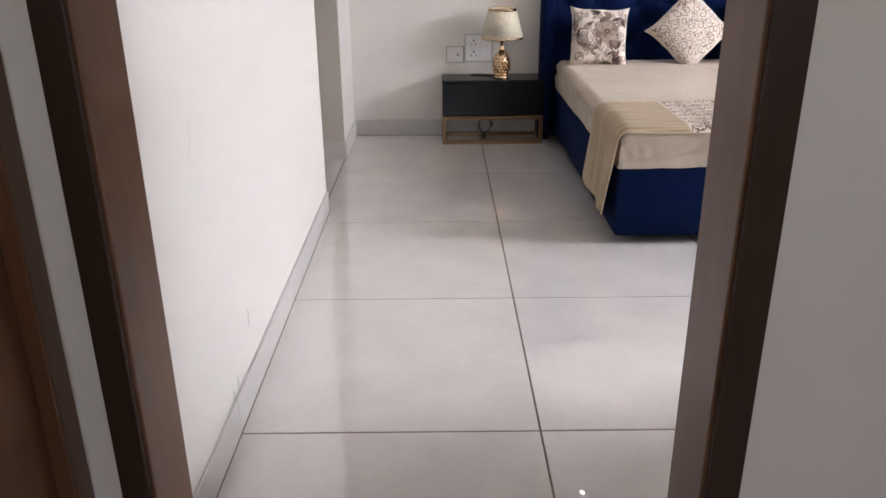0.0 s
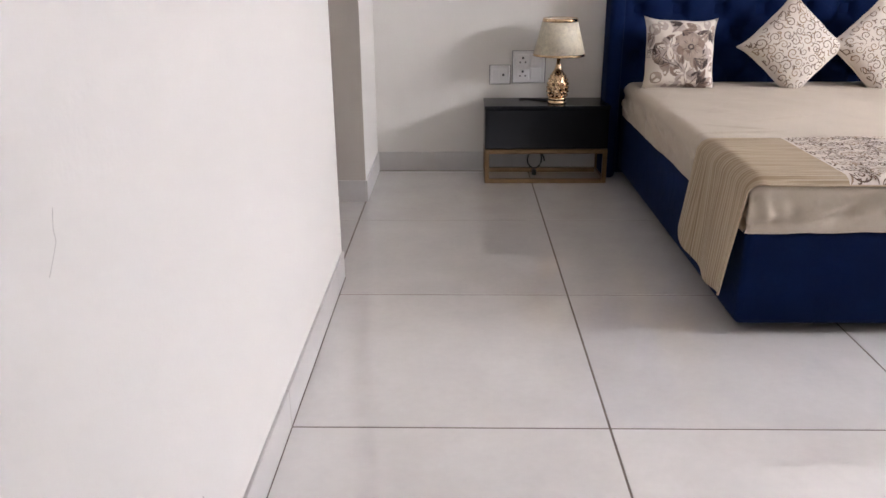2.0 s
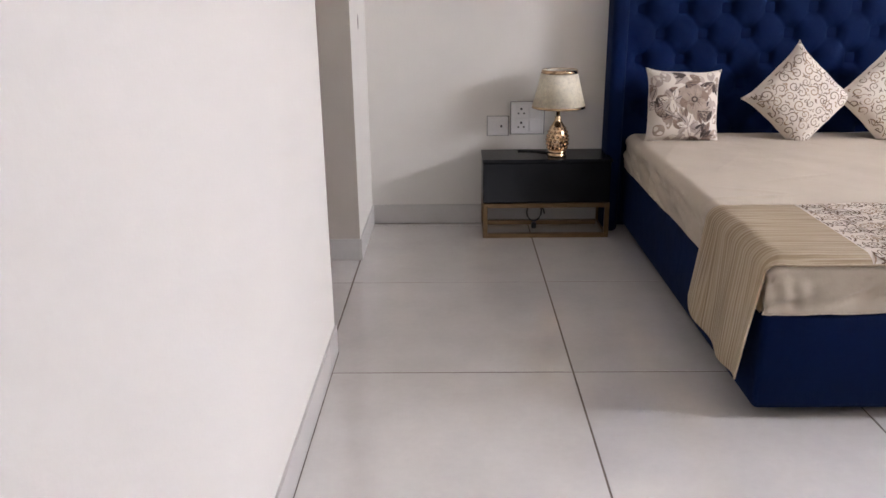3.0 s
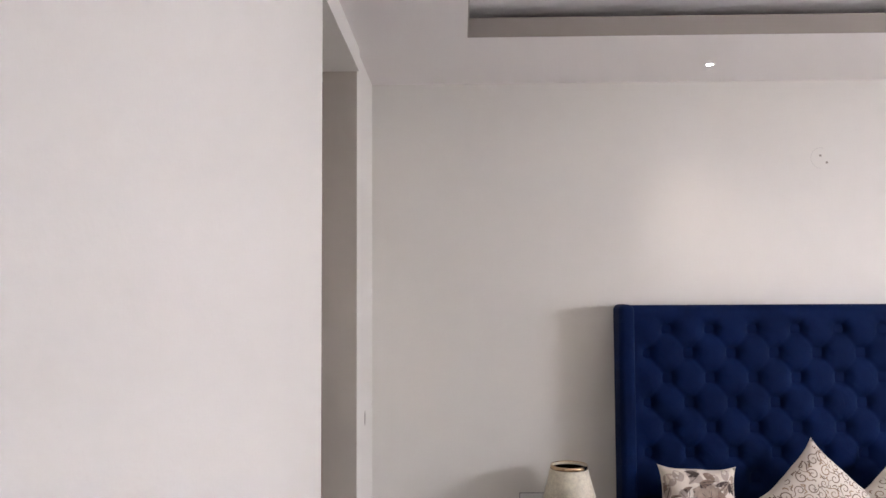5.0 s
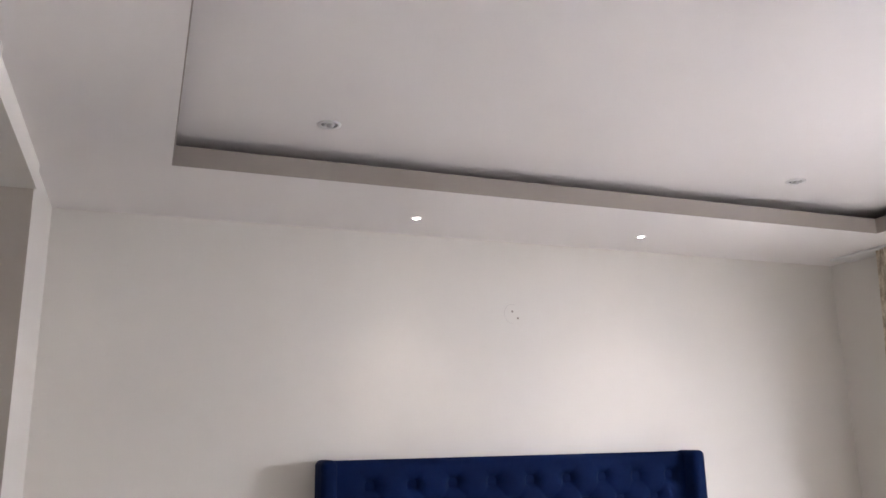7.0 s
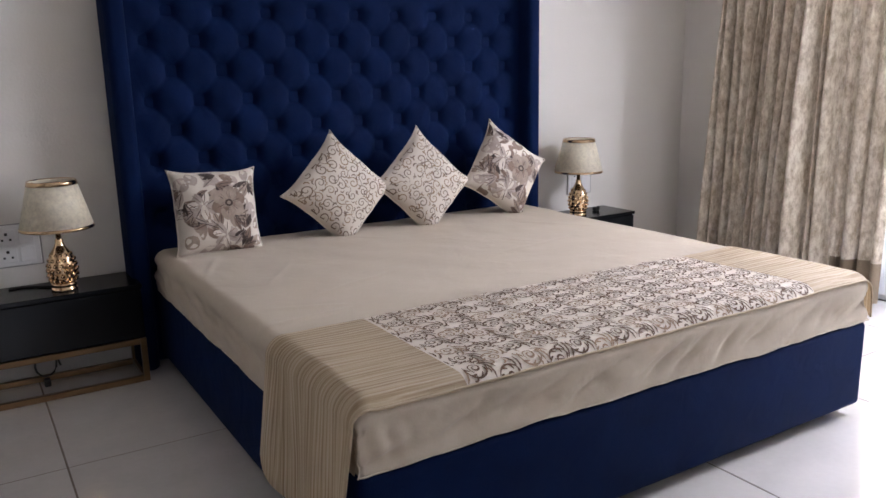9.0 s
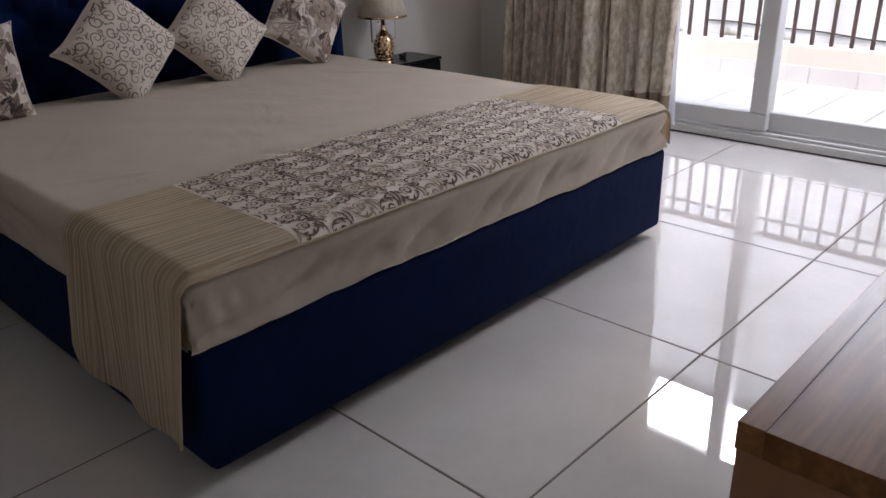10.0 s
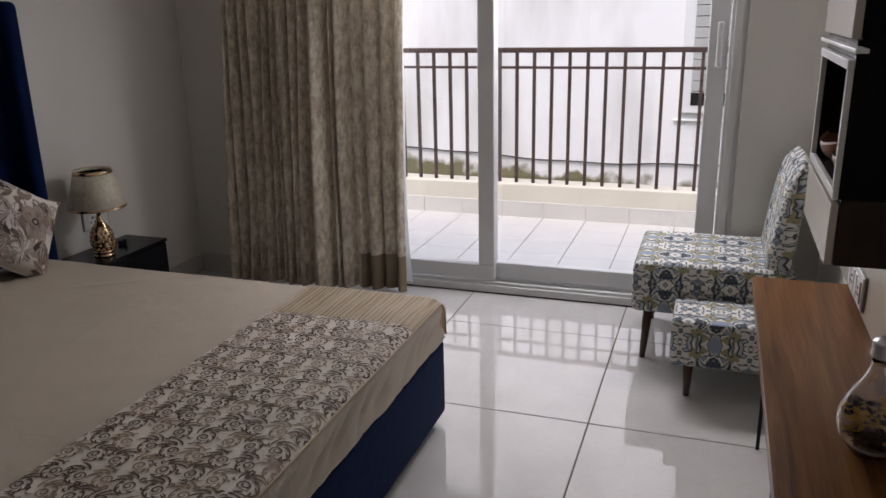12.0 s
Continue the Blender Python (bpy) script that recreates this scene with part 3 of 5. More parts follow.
# headboard: winged frame and diamond-tufted panel
HX0, HX1, HZ = 0.356, 2.352, 1.512
part("headboard_frame", box(HX0 + 0.07, HX1 - 0.07, 3.19, 3.245, 0.0, HZ - 0.01, 0.012), M["velvet"], bed, smooth=True)
for x0, x1 in ((HX0, HX0 + 0.072), (HX1 - 0.072, HX1)):
    part("headboard_wing", box(x0, x1, 3.075, 3.245, 0.0, HZ, 0.026, 4), M["velvet"], bed, "padded navy velvet side wing", True)
PX0, PX1, PZ0, PZ1 = HX0 + 0.066, HX1 - 0.066, 0.40, HZ - 0.004
DX, DZ = 0.2, 0.115
BUTTONS = [(PX0 + 0.075 + DX * i + (DX / 2 if r % 2 == 0 else 0), HZ - 0.115 - DZ * r) for r in range(8) for i in range(10)
           if PX0 + 0.075 + DX * i + (DX / 2 if r % 2 == 0 else 0) < PX1 - 0.05]


def tufted(u, v):
    x, z = PX0 + u * (PX1 - PX0), PZ0 + v * (PZ1 - PZ0)
    a, b = (x - PX0 - 0.075) / DX, (HZ - 0.115 - DZ - z) / (2 * DZ)
    s, t = a + b, a - b
    es, et = s - round(s), t - round(t)
    ds, dt = abs(es), abs(et)
    reach = math.hypot((es + et) / 2 * DX, (es - et) * DZ)
    crease = max(math.exp(-(ds / 0.048) ** 2), math.exp(-(dt / 0.048) ** 2))
    dimple = math.exp(-(reach / 0.036) ** 2)
    inside = min(1.0, max(0.0, min(x - PX0 - 0.02, PX1 - 0.02 - x, HZ - 0.05 - z) / 0.06))
    pad = min(1.0, (PZ1 - z) / 0.03) ** 0.5 if PZ1 > z else 0
    puff = 0.5 * (math.cos(2 * math.pi * s) + math.cos(2 * math.pi * t)) * 0.006
    return Vector((x, 3.165 + 0.02 * (1 - pad) + inside * (0.006 * crease + 0.030 * dimple + puff), z))


part("tufted_panel", sheet_grid(220, 130, tufted), M["velvet"], bed, "diamond-tufted navy velvet panel", True)
for bx, bz in BUTTONS:
    if bz > 0.45:
        bm = bmesh.new()
        bmesh.ops.create_uvsphere(bm, u_segments=10, v_segments=6, radius=0.011)
        bmesh.ops.scale(bm, vec=(1, 0.5, 1), verts=bm.verts)
        bmesh.ops.translate(bm, vec=(bx, 3.203, bz), verts=bm.verts)
        part("button", bm, M["velvet"], bed, smooth=True)

# fitted sheet, tucked in with a wavy lower edge
sheet = thing("bedsheet", (1.368, 2.2, TOP), "creased beige cotton bedsheet stretched over the mattress", "bedsheet")


CREASES = ((0.62, 1.93, 0.25, 0.34, 0.007), (0.66, 2.02, -0.3, 0.3, 0.005), (0.9, 2.2, 0.5, 0.5, 0.003), (0.72, 2.45, 1.1, 0.4, 0.004), (1.22, 2.83, -0.6, 0.22, 0.004), (1.7, 2.3, 0.3, 0.6, 0.0025), (0.56, 2.7, 1.3, 0.35, 0.004), (2.05, 2.6, -0.9, 0.4, 0.003))


def sheet_point(u, v):
    p = BED_X0 - 0.19 + u * (BED_X1 - BED_X0 + 0.38)
    q = BED_Y0 - 0.185 + v * (BED_Y1 - BED_Y0 + 0.16)
    w = drape(p, q, 0.004)
    low = 0.316 + 0.005 * noise.noise((p * 1.8, q * 1.8, 5))
    if w.y < BED_Y0 + 0.02:
        low += 0.010 + 0.012 * noise.noise((p * 2.6, 1.7, 3)) + 0.005 * noise.noise((p * 9, 4.1, 3))
    w.z = max(w.z, low)
    if w.z > TOP - 0.03:
        for cx, cy, ang, length, h in CREASES:
            a, b = (w.x - cx) * math.cos(ang) + (w.y - cy) * math.sin(ang), (w.y - cy) * math.cos(ang) - (w.x - cx) * math.sin(ang)
            b += 0.02 * math.sin(a * 7)
            w.z += h * math.exp(-(b / 0.012) ** 2) * max(0.0, 1 - (2 * a / length) ** 2)
    k = max(0.0, min(1.0, (TOP - 0.03 - w.z) / 0.08))
    k *= 0.2 + 0.8 * max(0.0, min(1.0, (w.z - low) / 0.07))
    slant = p * 5.5 + q * 5 - w.z * 17
    crease = 0.026 * (1 - abs(noise.noise((slant, p * 1.6 + w.z * 3, q * 2.2)))) ** 4 - 0.008
    crease += 0.014 * (1 - abs(noise.noise((slant * 2.1 + 4, p * 3 + w.z * 5, q * 3)))) ** 4
    crease += noise.noise((p * 9 + q * 2, q * 9 - p * 3, w.z * 22)) * 0.008 + noise.noise((p * 3.5, q * 3.5, w.z * 7)) * 0.008
    # gathered folds where the corner is tucked in
    crease += 0.0045 * math.sin(p * 120 + w.z * 35) * math.exp(-((p - BED_X0 - 0.03) / 0.09) ** 2)
    if w.y < BED_Y0 + 0.02:
        w.y += k * (crease + 0.004)
    if w.x < BED_X0 + 0.01:
        w.x += k * crease
    if w.x > BED_X1 - 0.01:
        w.x -= k * crease
    return w


part("cover", sheet_grid(260, 220, sheet_point), M["sheet"], sheet, smooth=True)
part("hem", tube([sheet_point(0.06 + 0.88 * i / 150, 0.0) + Vector((0, -0.001, 0.001)) for i in range(151)], 0.0018, 6), M["sheet"], sheet, "stitched lower edge at the foot", True)

# runner across the foot of the bed
RQ0, RQ1 = 1.306, 1.82
RP0, RP1 = BED_X0 - 0.385, BED_X1 + 0.105
RM0, RM1 = 0.725, 1.985


def runner_point(p, q, off=0.0):
    w = drape(p, q, 0.009 + off)
    if p < BED_X0 + 0.043:
        # past the side edge the end hangs straight, its front edge upright
        flat = drape(p, max(q, BED_Y0 + 0.05), 0.009 + off)
        k = min(1.0, (BED_X0 + 0.043 - p) / 0.07)
        w.z += (flat.z - w.z) * k
        w.y += (q + 0.004 - w.y) * k
    hang = max(0.0, TOP - 0.05 - w.z)
    if w.x < BED_X0 + 0.01:
        w.x -= 0.042 * min(1.0, hang / 0.3) * (0.7 + 0.3 * math.sin(q * 11)) + 0.008 * math.sin(q * 26) * min(1, hang / 0.2)
    if w.x > BED_X1 - 0.01:
        w.x += 0.006 * min(1.0, hang / 0.08)
    return w


def runner_low(q):
    """How far the left end hangs: a rounded far corner."""
    t = (q - RQ0) / (RQ1 - RQ0)
    return RP0 + 0.05 - 0.035 * math.sin(math.pi * min(1.0, t * 1.15)) + 0.045 * max(0.0, (t - 0.8) / 0.2) ** 2


def with_uv(ob, uvs):
    layer = ob.data.uv_layers.new(name="UVMap")
    for loop in ob.data.loops:
        layer.data[loop.index].uv = uvs[loop.vertex_index]
    return ob


runner = thing("bed_runner", (1.368, 1.55, TOP), "beige bed runner with a scroll-embroidered middle and striped ends", "bed runner")
for name, lab, p0, p1, n in (("striped_end", "beige striped end hanging over the side", None, RM0, 60), ("striped_end", "pale beige striped end", RM1, RP1, 44)):
    uvs = []

    def end_point(u, v, p0=p0, p1=p1):
        q = RQ0 + v * (RQ1 - RQ0)
        lo = runner_low(q) if p0 is None else p0
        uvs.append((u, v * (RQ1 - RQ0) / 0.45))
        return runner_point(lo + u * (p1 - lo), q)
    with_uv(part(name, sheet_grid(n, 30, end_point), M["stripe"], runner, lab, True), uvs)
part("middle_panel", sheet_grid(64, 30, lambda u, v: runner_point(RM0 + u * (RM1 - RM0), RQ0 + v * (RQ1 - RQ0))), M["runner_cloth"], runner, "off-white embroidered middle", True)


def stroke(bm, points, width, surf, mat=0, lift=0.0015):
    """A flat stitched stroke along 2D points, laid on a surface."""
    left, right = [], []
    for i, (x, y) in enumerate(points):
        ax, ay = points[max(i - 1, 0)]
        bx, by = points[min(i + 1, len(points) - 1)]
        d = math.hypot(bx - ax, by - ay) or 1
        nx, ny = -(by - ay) / d, (bx - ax) / d
        w = width * (0.35 + 0.65 * math.sin(math.pi * min(0.98, max(0.05, i / (len(points) - 1)))))
        left.append(bm.verts.new(surf(x + nx * w, y + ny * w, lift)))
        right.append(bm.verts.new(surf(x - nx * w, y - ny * w, lift)))
    for i in range(len(points) - 1):
        f = bm.faces.new((right[i], right[i + 1], left[i + 1], left[i]))
        f.material_index = mat


def blob(bm, cx, cy, rx, ry, turn, surf, mat=0, lift=0.0012, pointed=0.6, steps=12):
    """A flat leaf or petal."""
    ring = []
    for k in range(steps):
        a = 2 * math.pi * k / steps
        x, y = rx * math.cos(a), ry * math.sin(a) * (1 - pointed * abs(math.cos(a)) ** 2)
        ring.append(bm.verts.new(surf(cx + x * math.cos(turn) - y * math.sin(turn), cy + x * math.sin(turn) + y * math.cos(turn), lift)))
    mid = bm.verts.new(surf(cx, cy, lift))
    for k in range(steps):
        bm.faces.new((ring[k], ring[(k + 1) % steps], mid)).material_index = mat


def scrolls(surf, inside, x0, x1, y0, y1, pitch, size, rng):
    """Scrolling vine embroidery."""
    bm = bmesh.new()
    rows = int((y1 - y0) / pitch) + 1
    for r in range(rows + 1):
        for c in range(int((x1 - x0) / pitch) + 2):
            cx = x0 + c * pitch + (pitch / 2 if r % 2 else 0) + rng.uniform(-0.12, 0.12) * pitch
            cy = y0 + r * pitch * 0.92 + rng.uniform(-0.12, 0.12) * pitch
            turn, hand = rng.uniform(0, 6.28), rng.choice((-1, 1))
            tone = 1 if rng.random() < 0.3 else 0
            s = size * rng.uniform(0.85, 1.15)
            curl = []
            for k in range(20):
                t = k / 19
                rad = s * (0.16 + 0.84 * t)
                a = turn + hand * (t * 8.2)
                curl.append((cx + rad * math.cos(a), cy + rad * math.sin(a)))
            a = turn + hand * 8.2
            ex, ey = curl[-1]
            for k in range(1, 7):
                t = k / 6
                curl.append((ex + s * 1.3 * t * math.cos(a + hand * (1.5 - 1.1 * t)), ey + s * 1.3 * t * math.sin(a + hand * (1.5 - 1.1 * t))))
            curl = [p for p in curl if inside(*p)]
            if len(curl) > 4:
                stroke(bm, curl, s * 0.095, surf, tone)
            for k in range(3):
                b = turn + hand * (2.1 * k + 1.0)
                lx, ly = cx + s * 1.25 * math.cos(b), cy + s * 1.25 * math.sin(b)
                tip = [(lx + s * 0.75 * t * math.cos(b + hand * 1.9 * t), ly + s * 0.75 * t * math.sin(b + hand * 1.9 * t)) for t in (0, .25, .5, .75, 1)]
                tip = [p for p in tip if inside(*p)]
                if len(tip) > 2:
                    stroke(bm, tip, s * 0.125, surf, 0 if rng.random() < 0.6 else 1)
    return bm


def rosettes(surf, inside, x0, x1, y0, y1, rng, pitch_x=0.073, pitch_y=0.066):
    """Rows of spiral rosettes with curled outer leaves, dark and tan in turn."""
    bm = bmesh.new()
    n = 0
    for c in range(-1, int((x1 - x0) / pitch_x) + 4):
        for r in range(-1, int((y1 - y0) / pitch_y) + 3):
            cx = x0 + (c - 0.4) * pitch_x + 0.004 * rng.uniform(-1, 1)
            cy = y0 + (r + (0.5 if c % 2 else 0.0)) * pitch_y + 0.004 * rng.uniform(-1, 1)
            tone = 1 if (c + r) % 3 == 0 else 0
            turn = 0.6 * (c % 2) + rng.uniform(-0.3, 0.3)
            hand = 1 if c % 2 else -1
            strokes = []
            strokes.append(([(cx + (0.003 + 0.014 * t) * math.cos(turn + hand * 9.5 * t), cy + (0.003 + 0.014 * t) * math.sin(turn + hand * 9.5 * t)) for t in [k / 17 for k in range(18)]], 0.0025))
            strokes.append(([(cx + 0.029 * math.cos(turn + hand * (2.0 + 4.0 * t)), cy + 0.027 * math.sin(turn + hand * (2.0 + 4.0 * t))) for t in [k / 13 for k in range(14)]], 0.0023))
            for k in range(5):
                a = turn + hand * (2.2 + 0.85 * k)
                strokes.append(([(cx + (0.029 - 0.009 * t) * math.cos(a + hand * 0.55 * t), cy + (0.027 - 0.009 * t) * math.sin(a + hand * 0.55 * t)) for t in (0, 0.3, 0.6, 1)], 0.0027))
            for k in range(3):
                a = turn + hand * (5.6 + 0.5 * k)
                strokes.append(([(cx + (0.026 + 0.026 * t) * math.cos(a - hand * 0.9 * t), cy + (0.026 + 0.026 * t) * math.sin(a - hand * 0.9 * t)) for t in (0, 0.25, 0.5, 0.75, 1)], 0.003))
            for k in range(4):
                a = rng.uniform(0, 6.28)
                x, y = cx + 0.039 * math.cos(a), cy + 0.036 * math.sin(a)
                strokes.append(([(x + 0.016 * t * math.cos(a + 1.2 + 1.6 * t), y + 0.016 * t * math.sin(a + 1.2 + 1.6 * t)) for t in (0, 0.3, 0.6, 1)], 0.0027))
            for pts, w in strokes:
                pts = [p for p in pts if inside(*p)]
                if len(pts) > 2:
                    n += 1
                    stroke(bm, pts, w, surf, tone, 0.0015 + 0.00012 * (n % 5))
    return bm


rng = random.Random(4)
vine = rosettes(lambda x, y, o: runner_point(x, y, o), lambda x, y: RM0 < x < RM1 and RQ0 < y < RQ1, RM0, RM1, RQ0, RQ1, rng)
tagged(part("embroidery", vine, [M["scroll_brown"], M["scroll_tan"]], runner, "brown and tan scroll embroidery"), kind="stuff")
# corded hem along the foot side
part("hem", tube([runner_point(RP0 + 0.05 + i * (RP1 - RP0 - 0.05) / 160, RQ0, 0.001) for i in range(161)], 0.0035, 6), M["stripe"], runner, smooth=True)

# ---- cushions ----
CA = 0.174


def cushion_point(u, v, face, off=0.0, a=CA):
    """u, v from -1 to 1; face -1 is the front."""
    x = a * 1.02 * u * (1 - 0.105 * (1 - v ** 4) - 0.018 * noise.noise((v * 3.2, u * 0.4, 7)) * (1 - v * v))
    z = a * 1.02 * v * (1 - 0.105 * (1 - u ** 4) - 0.018 * noise.noise((u * 3.2, v * 0.4, 2)) * (1 - u * u))
    t = 0.07 * (max(0.0, 1 - u ** 4) * max(0.0, 1 - v ** 4)) ** 0.55 * (1 - 0.18 * (u * u + v * v) / 2)
    t += (0.006 * noise.noise((u * 2.2, v * 2.2, face * 3.0)) + 0.004 * (1 - abs(noise.noise((u * 3 + v, v * 3 - u, face * 5.0)))) ** 4) * (1 - u * u) * (1 - v * v)
    return Vector((x, face * (t + off), z))


def cushion(at, tilt, roll, label, kind, seed, group="cushions on the bed", size=1.035):
    ob = thing("cushion", (0, 0, 0), label, "cushion", group)
    bm = bmesh.new()
    for face in (-1, 1):
        sheet_grid(22, 22, lambda u, v: cushion_point(2 * u - 1, 2 * v - 1, face), bm)
    bmesh.ops.remove_doubles(bm, verts=bm.verts, dist=0.0005)
    bmesh.ops.recalc_face_normals(bm, faces=bm.faces)
    part("cover", bm, M["white_cloth"], ob, smooth=True)
    r = random.Random(seed)
    surf = lambda x, y, o: cushion_point(max(-1, min(1, x)), max(-1, min(1, y)), -1, o)
    if kind == "scroll":
        bm = scrolls(surf, lambda x, y: abs(x) < 0.95 and abs(y) < 0.95, -0.92, 0.92, -0.92, 0.92, 0.325, 0.135, r)
        part("print", bm, [M["scroll_taupe"], M["scroll_tan"]], ob, "brown and tan scroll print")
    else:
        bm = bmesh.new()
        fx, fy = 0.2, 0.14
        # soft grey washes, then shaded leaves along the edges and in sprays
        for k in range(34):
            a = 0.55 * k + r.uniform(-0.15, 0.15)
            d = r.uniform(0.35, 1.15)
            blob(bm, d * math.cos(a), d * math.sin(a), r.uniform(0.16, 0.27), r.uniform(0.10, 0.17), a + r.uniform(0.8, 2.2), surf, r.choice((1, 1, 0, 4)), 0.0006 + 0.00012 * (k % 5), 0.4)
        for k in range(19):
            x, y, a = r.uniform(-0.92, 0.92), r.uniform(-0.92, 0.92), r.uniform(0, 6.28)
            for j in range(4):
                b = a + 0.42 * j
                long = r.uniform(0.16, 0.25)
                blob(bm, x + long * math.cos(b), y + long * math.sin(b), long, long * 0.32, b, surf, r.choice((0, 1, 4, 2)), 0.0014 + 0.00016 * ((k + j) % 6), 0.7)
                stroke(bm, [(x + t * long * math.cos(b), y + t * long * math.sin(b)) for t in (0.3, 0.8, 1.3, 1.9)], 0.009, surf, 2, 0.0026)
        for cx, cy, big in ((-0.42, 0.1, 0.34), (0.05, -0.62, 0.3)):
            # pale open blooms drawn with dark lines
            for k in range(7):
                a = 0.9 * k + 0.3
                blob(bm, cx + big * 0.5 * math.cos(a), cy + big * 0.5 * math.sin(a), big * 0.56, big * 0.26, a, surf, 3 if k % 2 else 1, 0.0028 + 0.0002 * (k % 3), 0.2)
                stroke(bm, [(cx + big * t * math.cos(a + 0.2 * t), cy + big * t * math.sin(a + 0.2 * t)) for t in (0.3, 0.55, 0.8, 1.02)], 0.011, surf, r.choice((2, 0)), 0.0037)
        for k in range(6):
            a = 1.05 * k + 0.35
            blob(bm, fx + 0.22 * math.cos(a), fy + 0.21 * math.sin(a), 0.23, 0.19, a, surf, 4 if k % 3 else 0, 0.0040 + 0.0003 * (k % 3), 0.12)
            for j in (-0.25, 0.0, 0.25):
                stroke(bm, [(fx + t * math.cos(a + j), fy + t * math.sin(a + j)) for t in (0.1, 0.17, 0.24, 0.3)], 0.007, surf, 2 if j == 0 else 0, 0.0052)
        blob(bm, fx, fy, 0.095, 0.09, 0, surf, 2, 0.0056, 0.0)
        blob(bm, fx, fy, 0.05, 0.05, 0, surf, 4, 0.0060, 0.0)
        part("print", bm, [M["petal"], M["petal_pale"], M["petal_dark"], M["white_cloth"], M["petal_brown"]], ob, "taupe and grey floral print")
    rim = [cushion_point(u, v, -1) for u, v in [(-1 + 2 * t / 14, -1) for t in range(15)] + [(1, -1 + 2 * t / 14) for t in range(1, 15)]
           + [(1 - 2 * t / 14, 1) for t in range(1, 15)] + [(-1, 1 - 2 * t / 14) for t in range(1, 15)]]
    part("piping", tube(rim, 0.003, 6), M["white_cloth"], ob, smooth=True)
    ob.matrix_basis = pose(*at, tilt, 0, 0) @ pose(0, 0, 0, 0, roll, 0)
    ob.scale = (size, 1, size)
    return ob


first = cushion((0.672, 2.985, 0.628), -17, 2, "square off-white cushion with a taupe flower print, upright against the headboard", "floral", 3)
first.scale = (0.97, 1, 0.97)
cushion((1.195, 2.985, 0.662), -15, 45, "off-white cushion with brown scroll print, standing on its corner", "scroll", 11)
cushion((1.608, 2.985, 0.660), -15, 47, "off-white cushion with brown scroll print, standing on its corner", "scroll", 12)
cushion((2.06, 2.985, 0.672), -15, 36, "off-white floral cushion leaning on its corner beside the headboard wing", "floral", 8)

# ---- bedside tables ----
NS_Y0, NS_Y1, NS_TOP = 2.99, 3.235, 0.386


def nightstand(x0):
    x1 = x0 + 0.605
    ob = thing("bedside_table", ((x0 + x1) / 2, 3.115, 0), "black lacquered bedside table on an open brass frame", "bedside table", "bedside tables")
    part("cabinet", box(x0, x1, NS_Y0 + 0.012, NS_Y1, 0.172, NS_TOP - 0.016, 0.003), M["black"], ob)
    part("top", box(x0 - 0.003, x1 + 0.003, NS_Y0 - 0.002, NS_Y1, NS_TOP - 0.016, NS_TOP, 0.002), M["black"], ob)
    part("drawer_front", box(x0 + 0.004, x1 - 0.004, NS_Y0, NS_Y0 + 0.012, 0.178, NS_TOP - 0.020, 0.002), M["black"], ob)
    t = 0.022
    for y in (NS_Y0, NS_Y1 - t):
        for x in (x0, x1 - t):
            part("frame_post", box(x, x + t, y, y + t, 0, 0.172, 0.002), M["gold"], ob, "brass square post")
        part("frame_rail", box(x0 + t, x1 - t, y, y + t, 0.0, t, 0.002), M["gold"], ob, "brass floor rail")
        part("frame_rail", box(x0 + t, x1 - t, y, y + t, 0.15, 0.172, 0.002), M["gold"], ob, "brass upper rail")
    for x in (x0, x1 - t):
        part("frame_rail", box(x, x + t, NS_Y0 + t, NS_Y1 - t, 0.0, t, 0.002), M["gold"], ob, "brass floor rail")
        part("frame_rail", box(x, x + t, NS_Y0 + t, NS_Y1 - t, 0.15, 0.172, 0.002), M["gold"], ob, "brass upper rail")
    return ob


ns1 = nightstand(-0.238)
copy_thing(ns1, pose(2.33 + 0.3025, 3.115, 0))


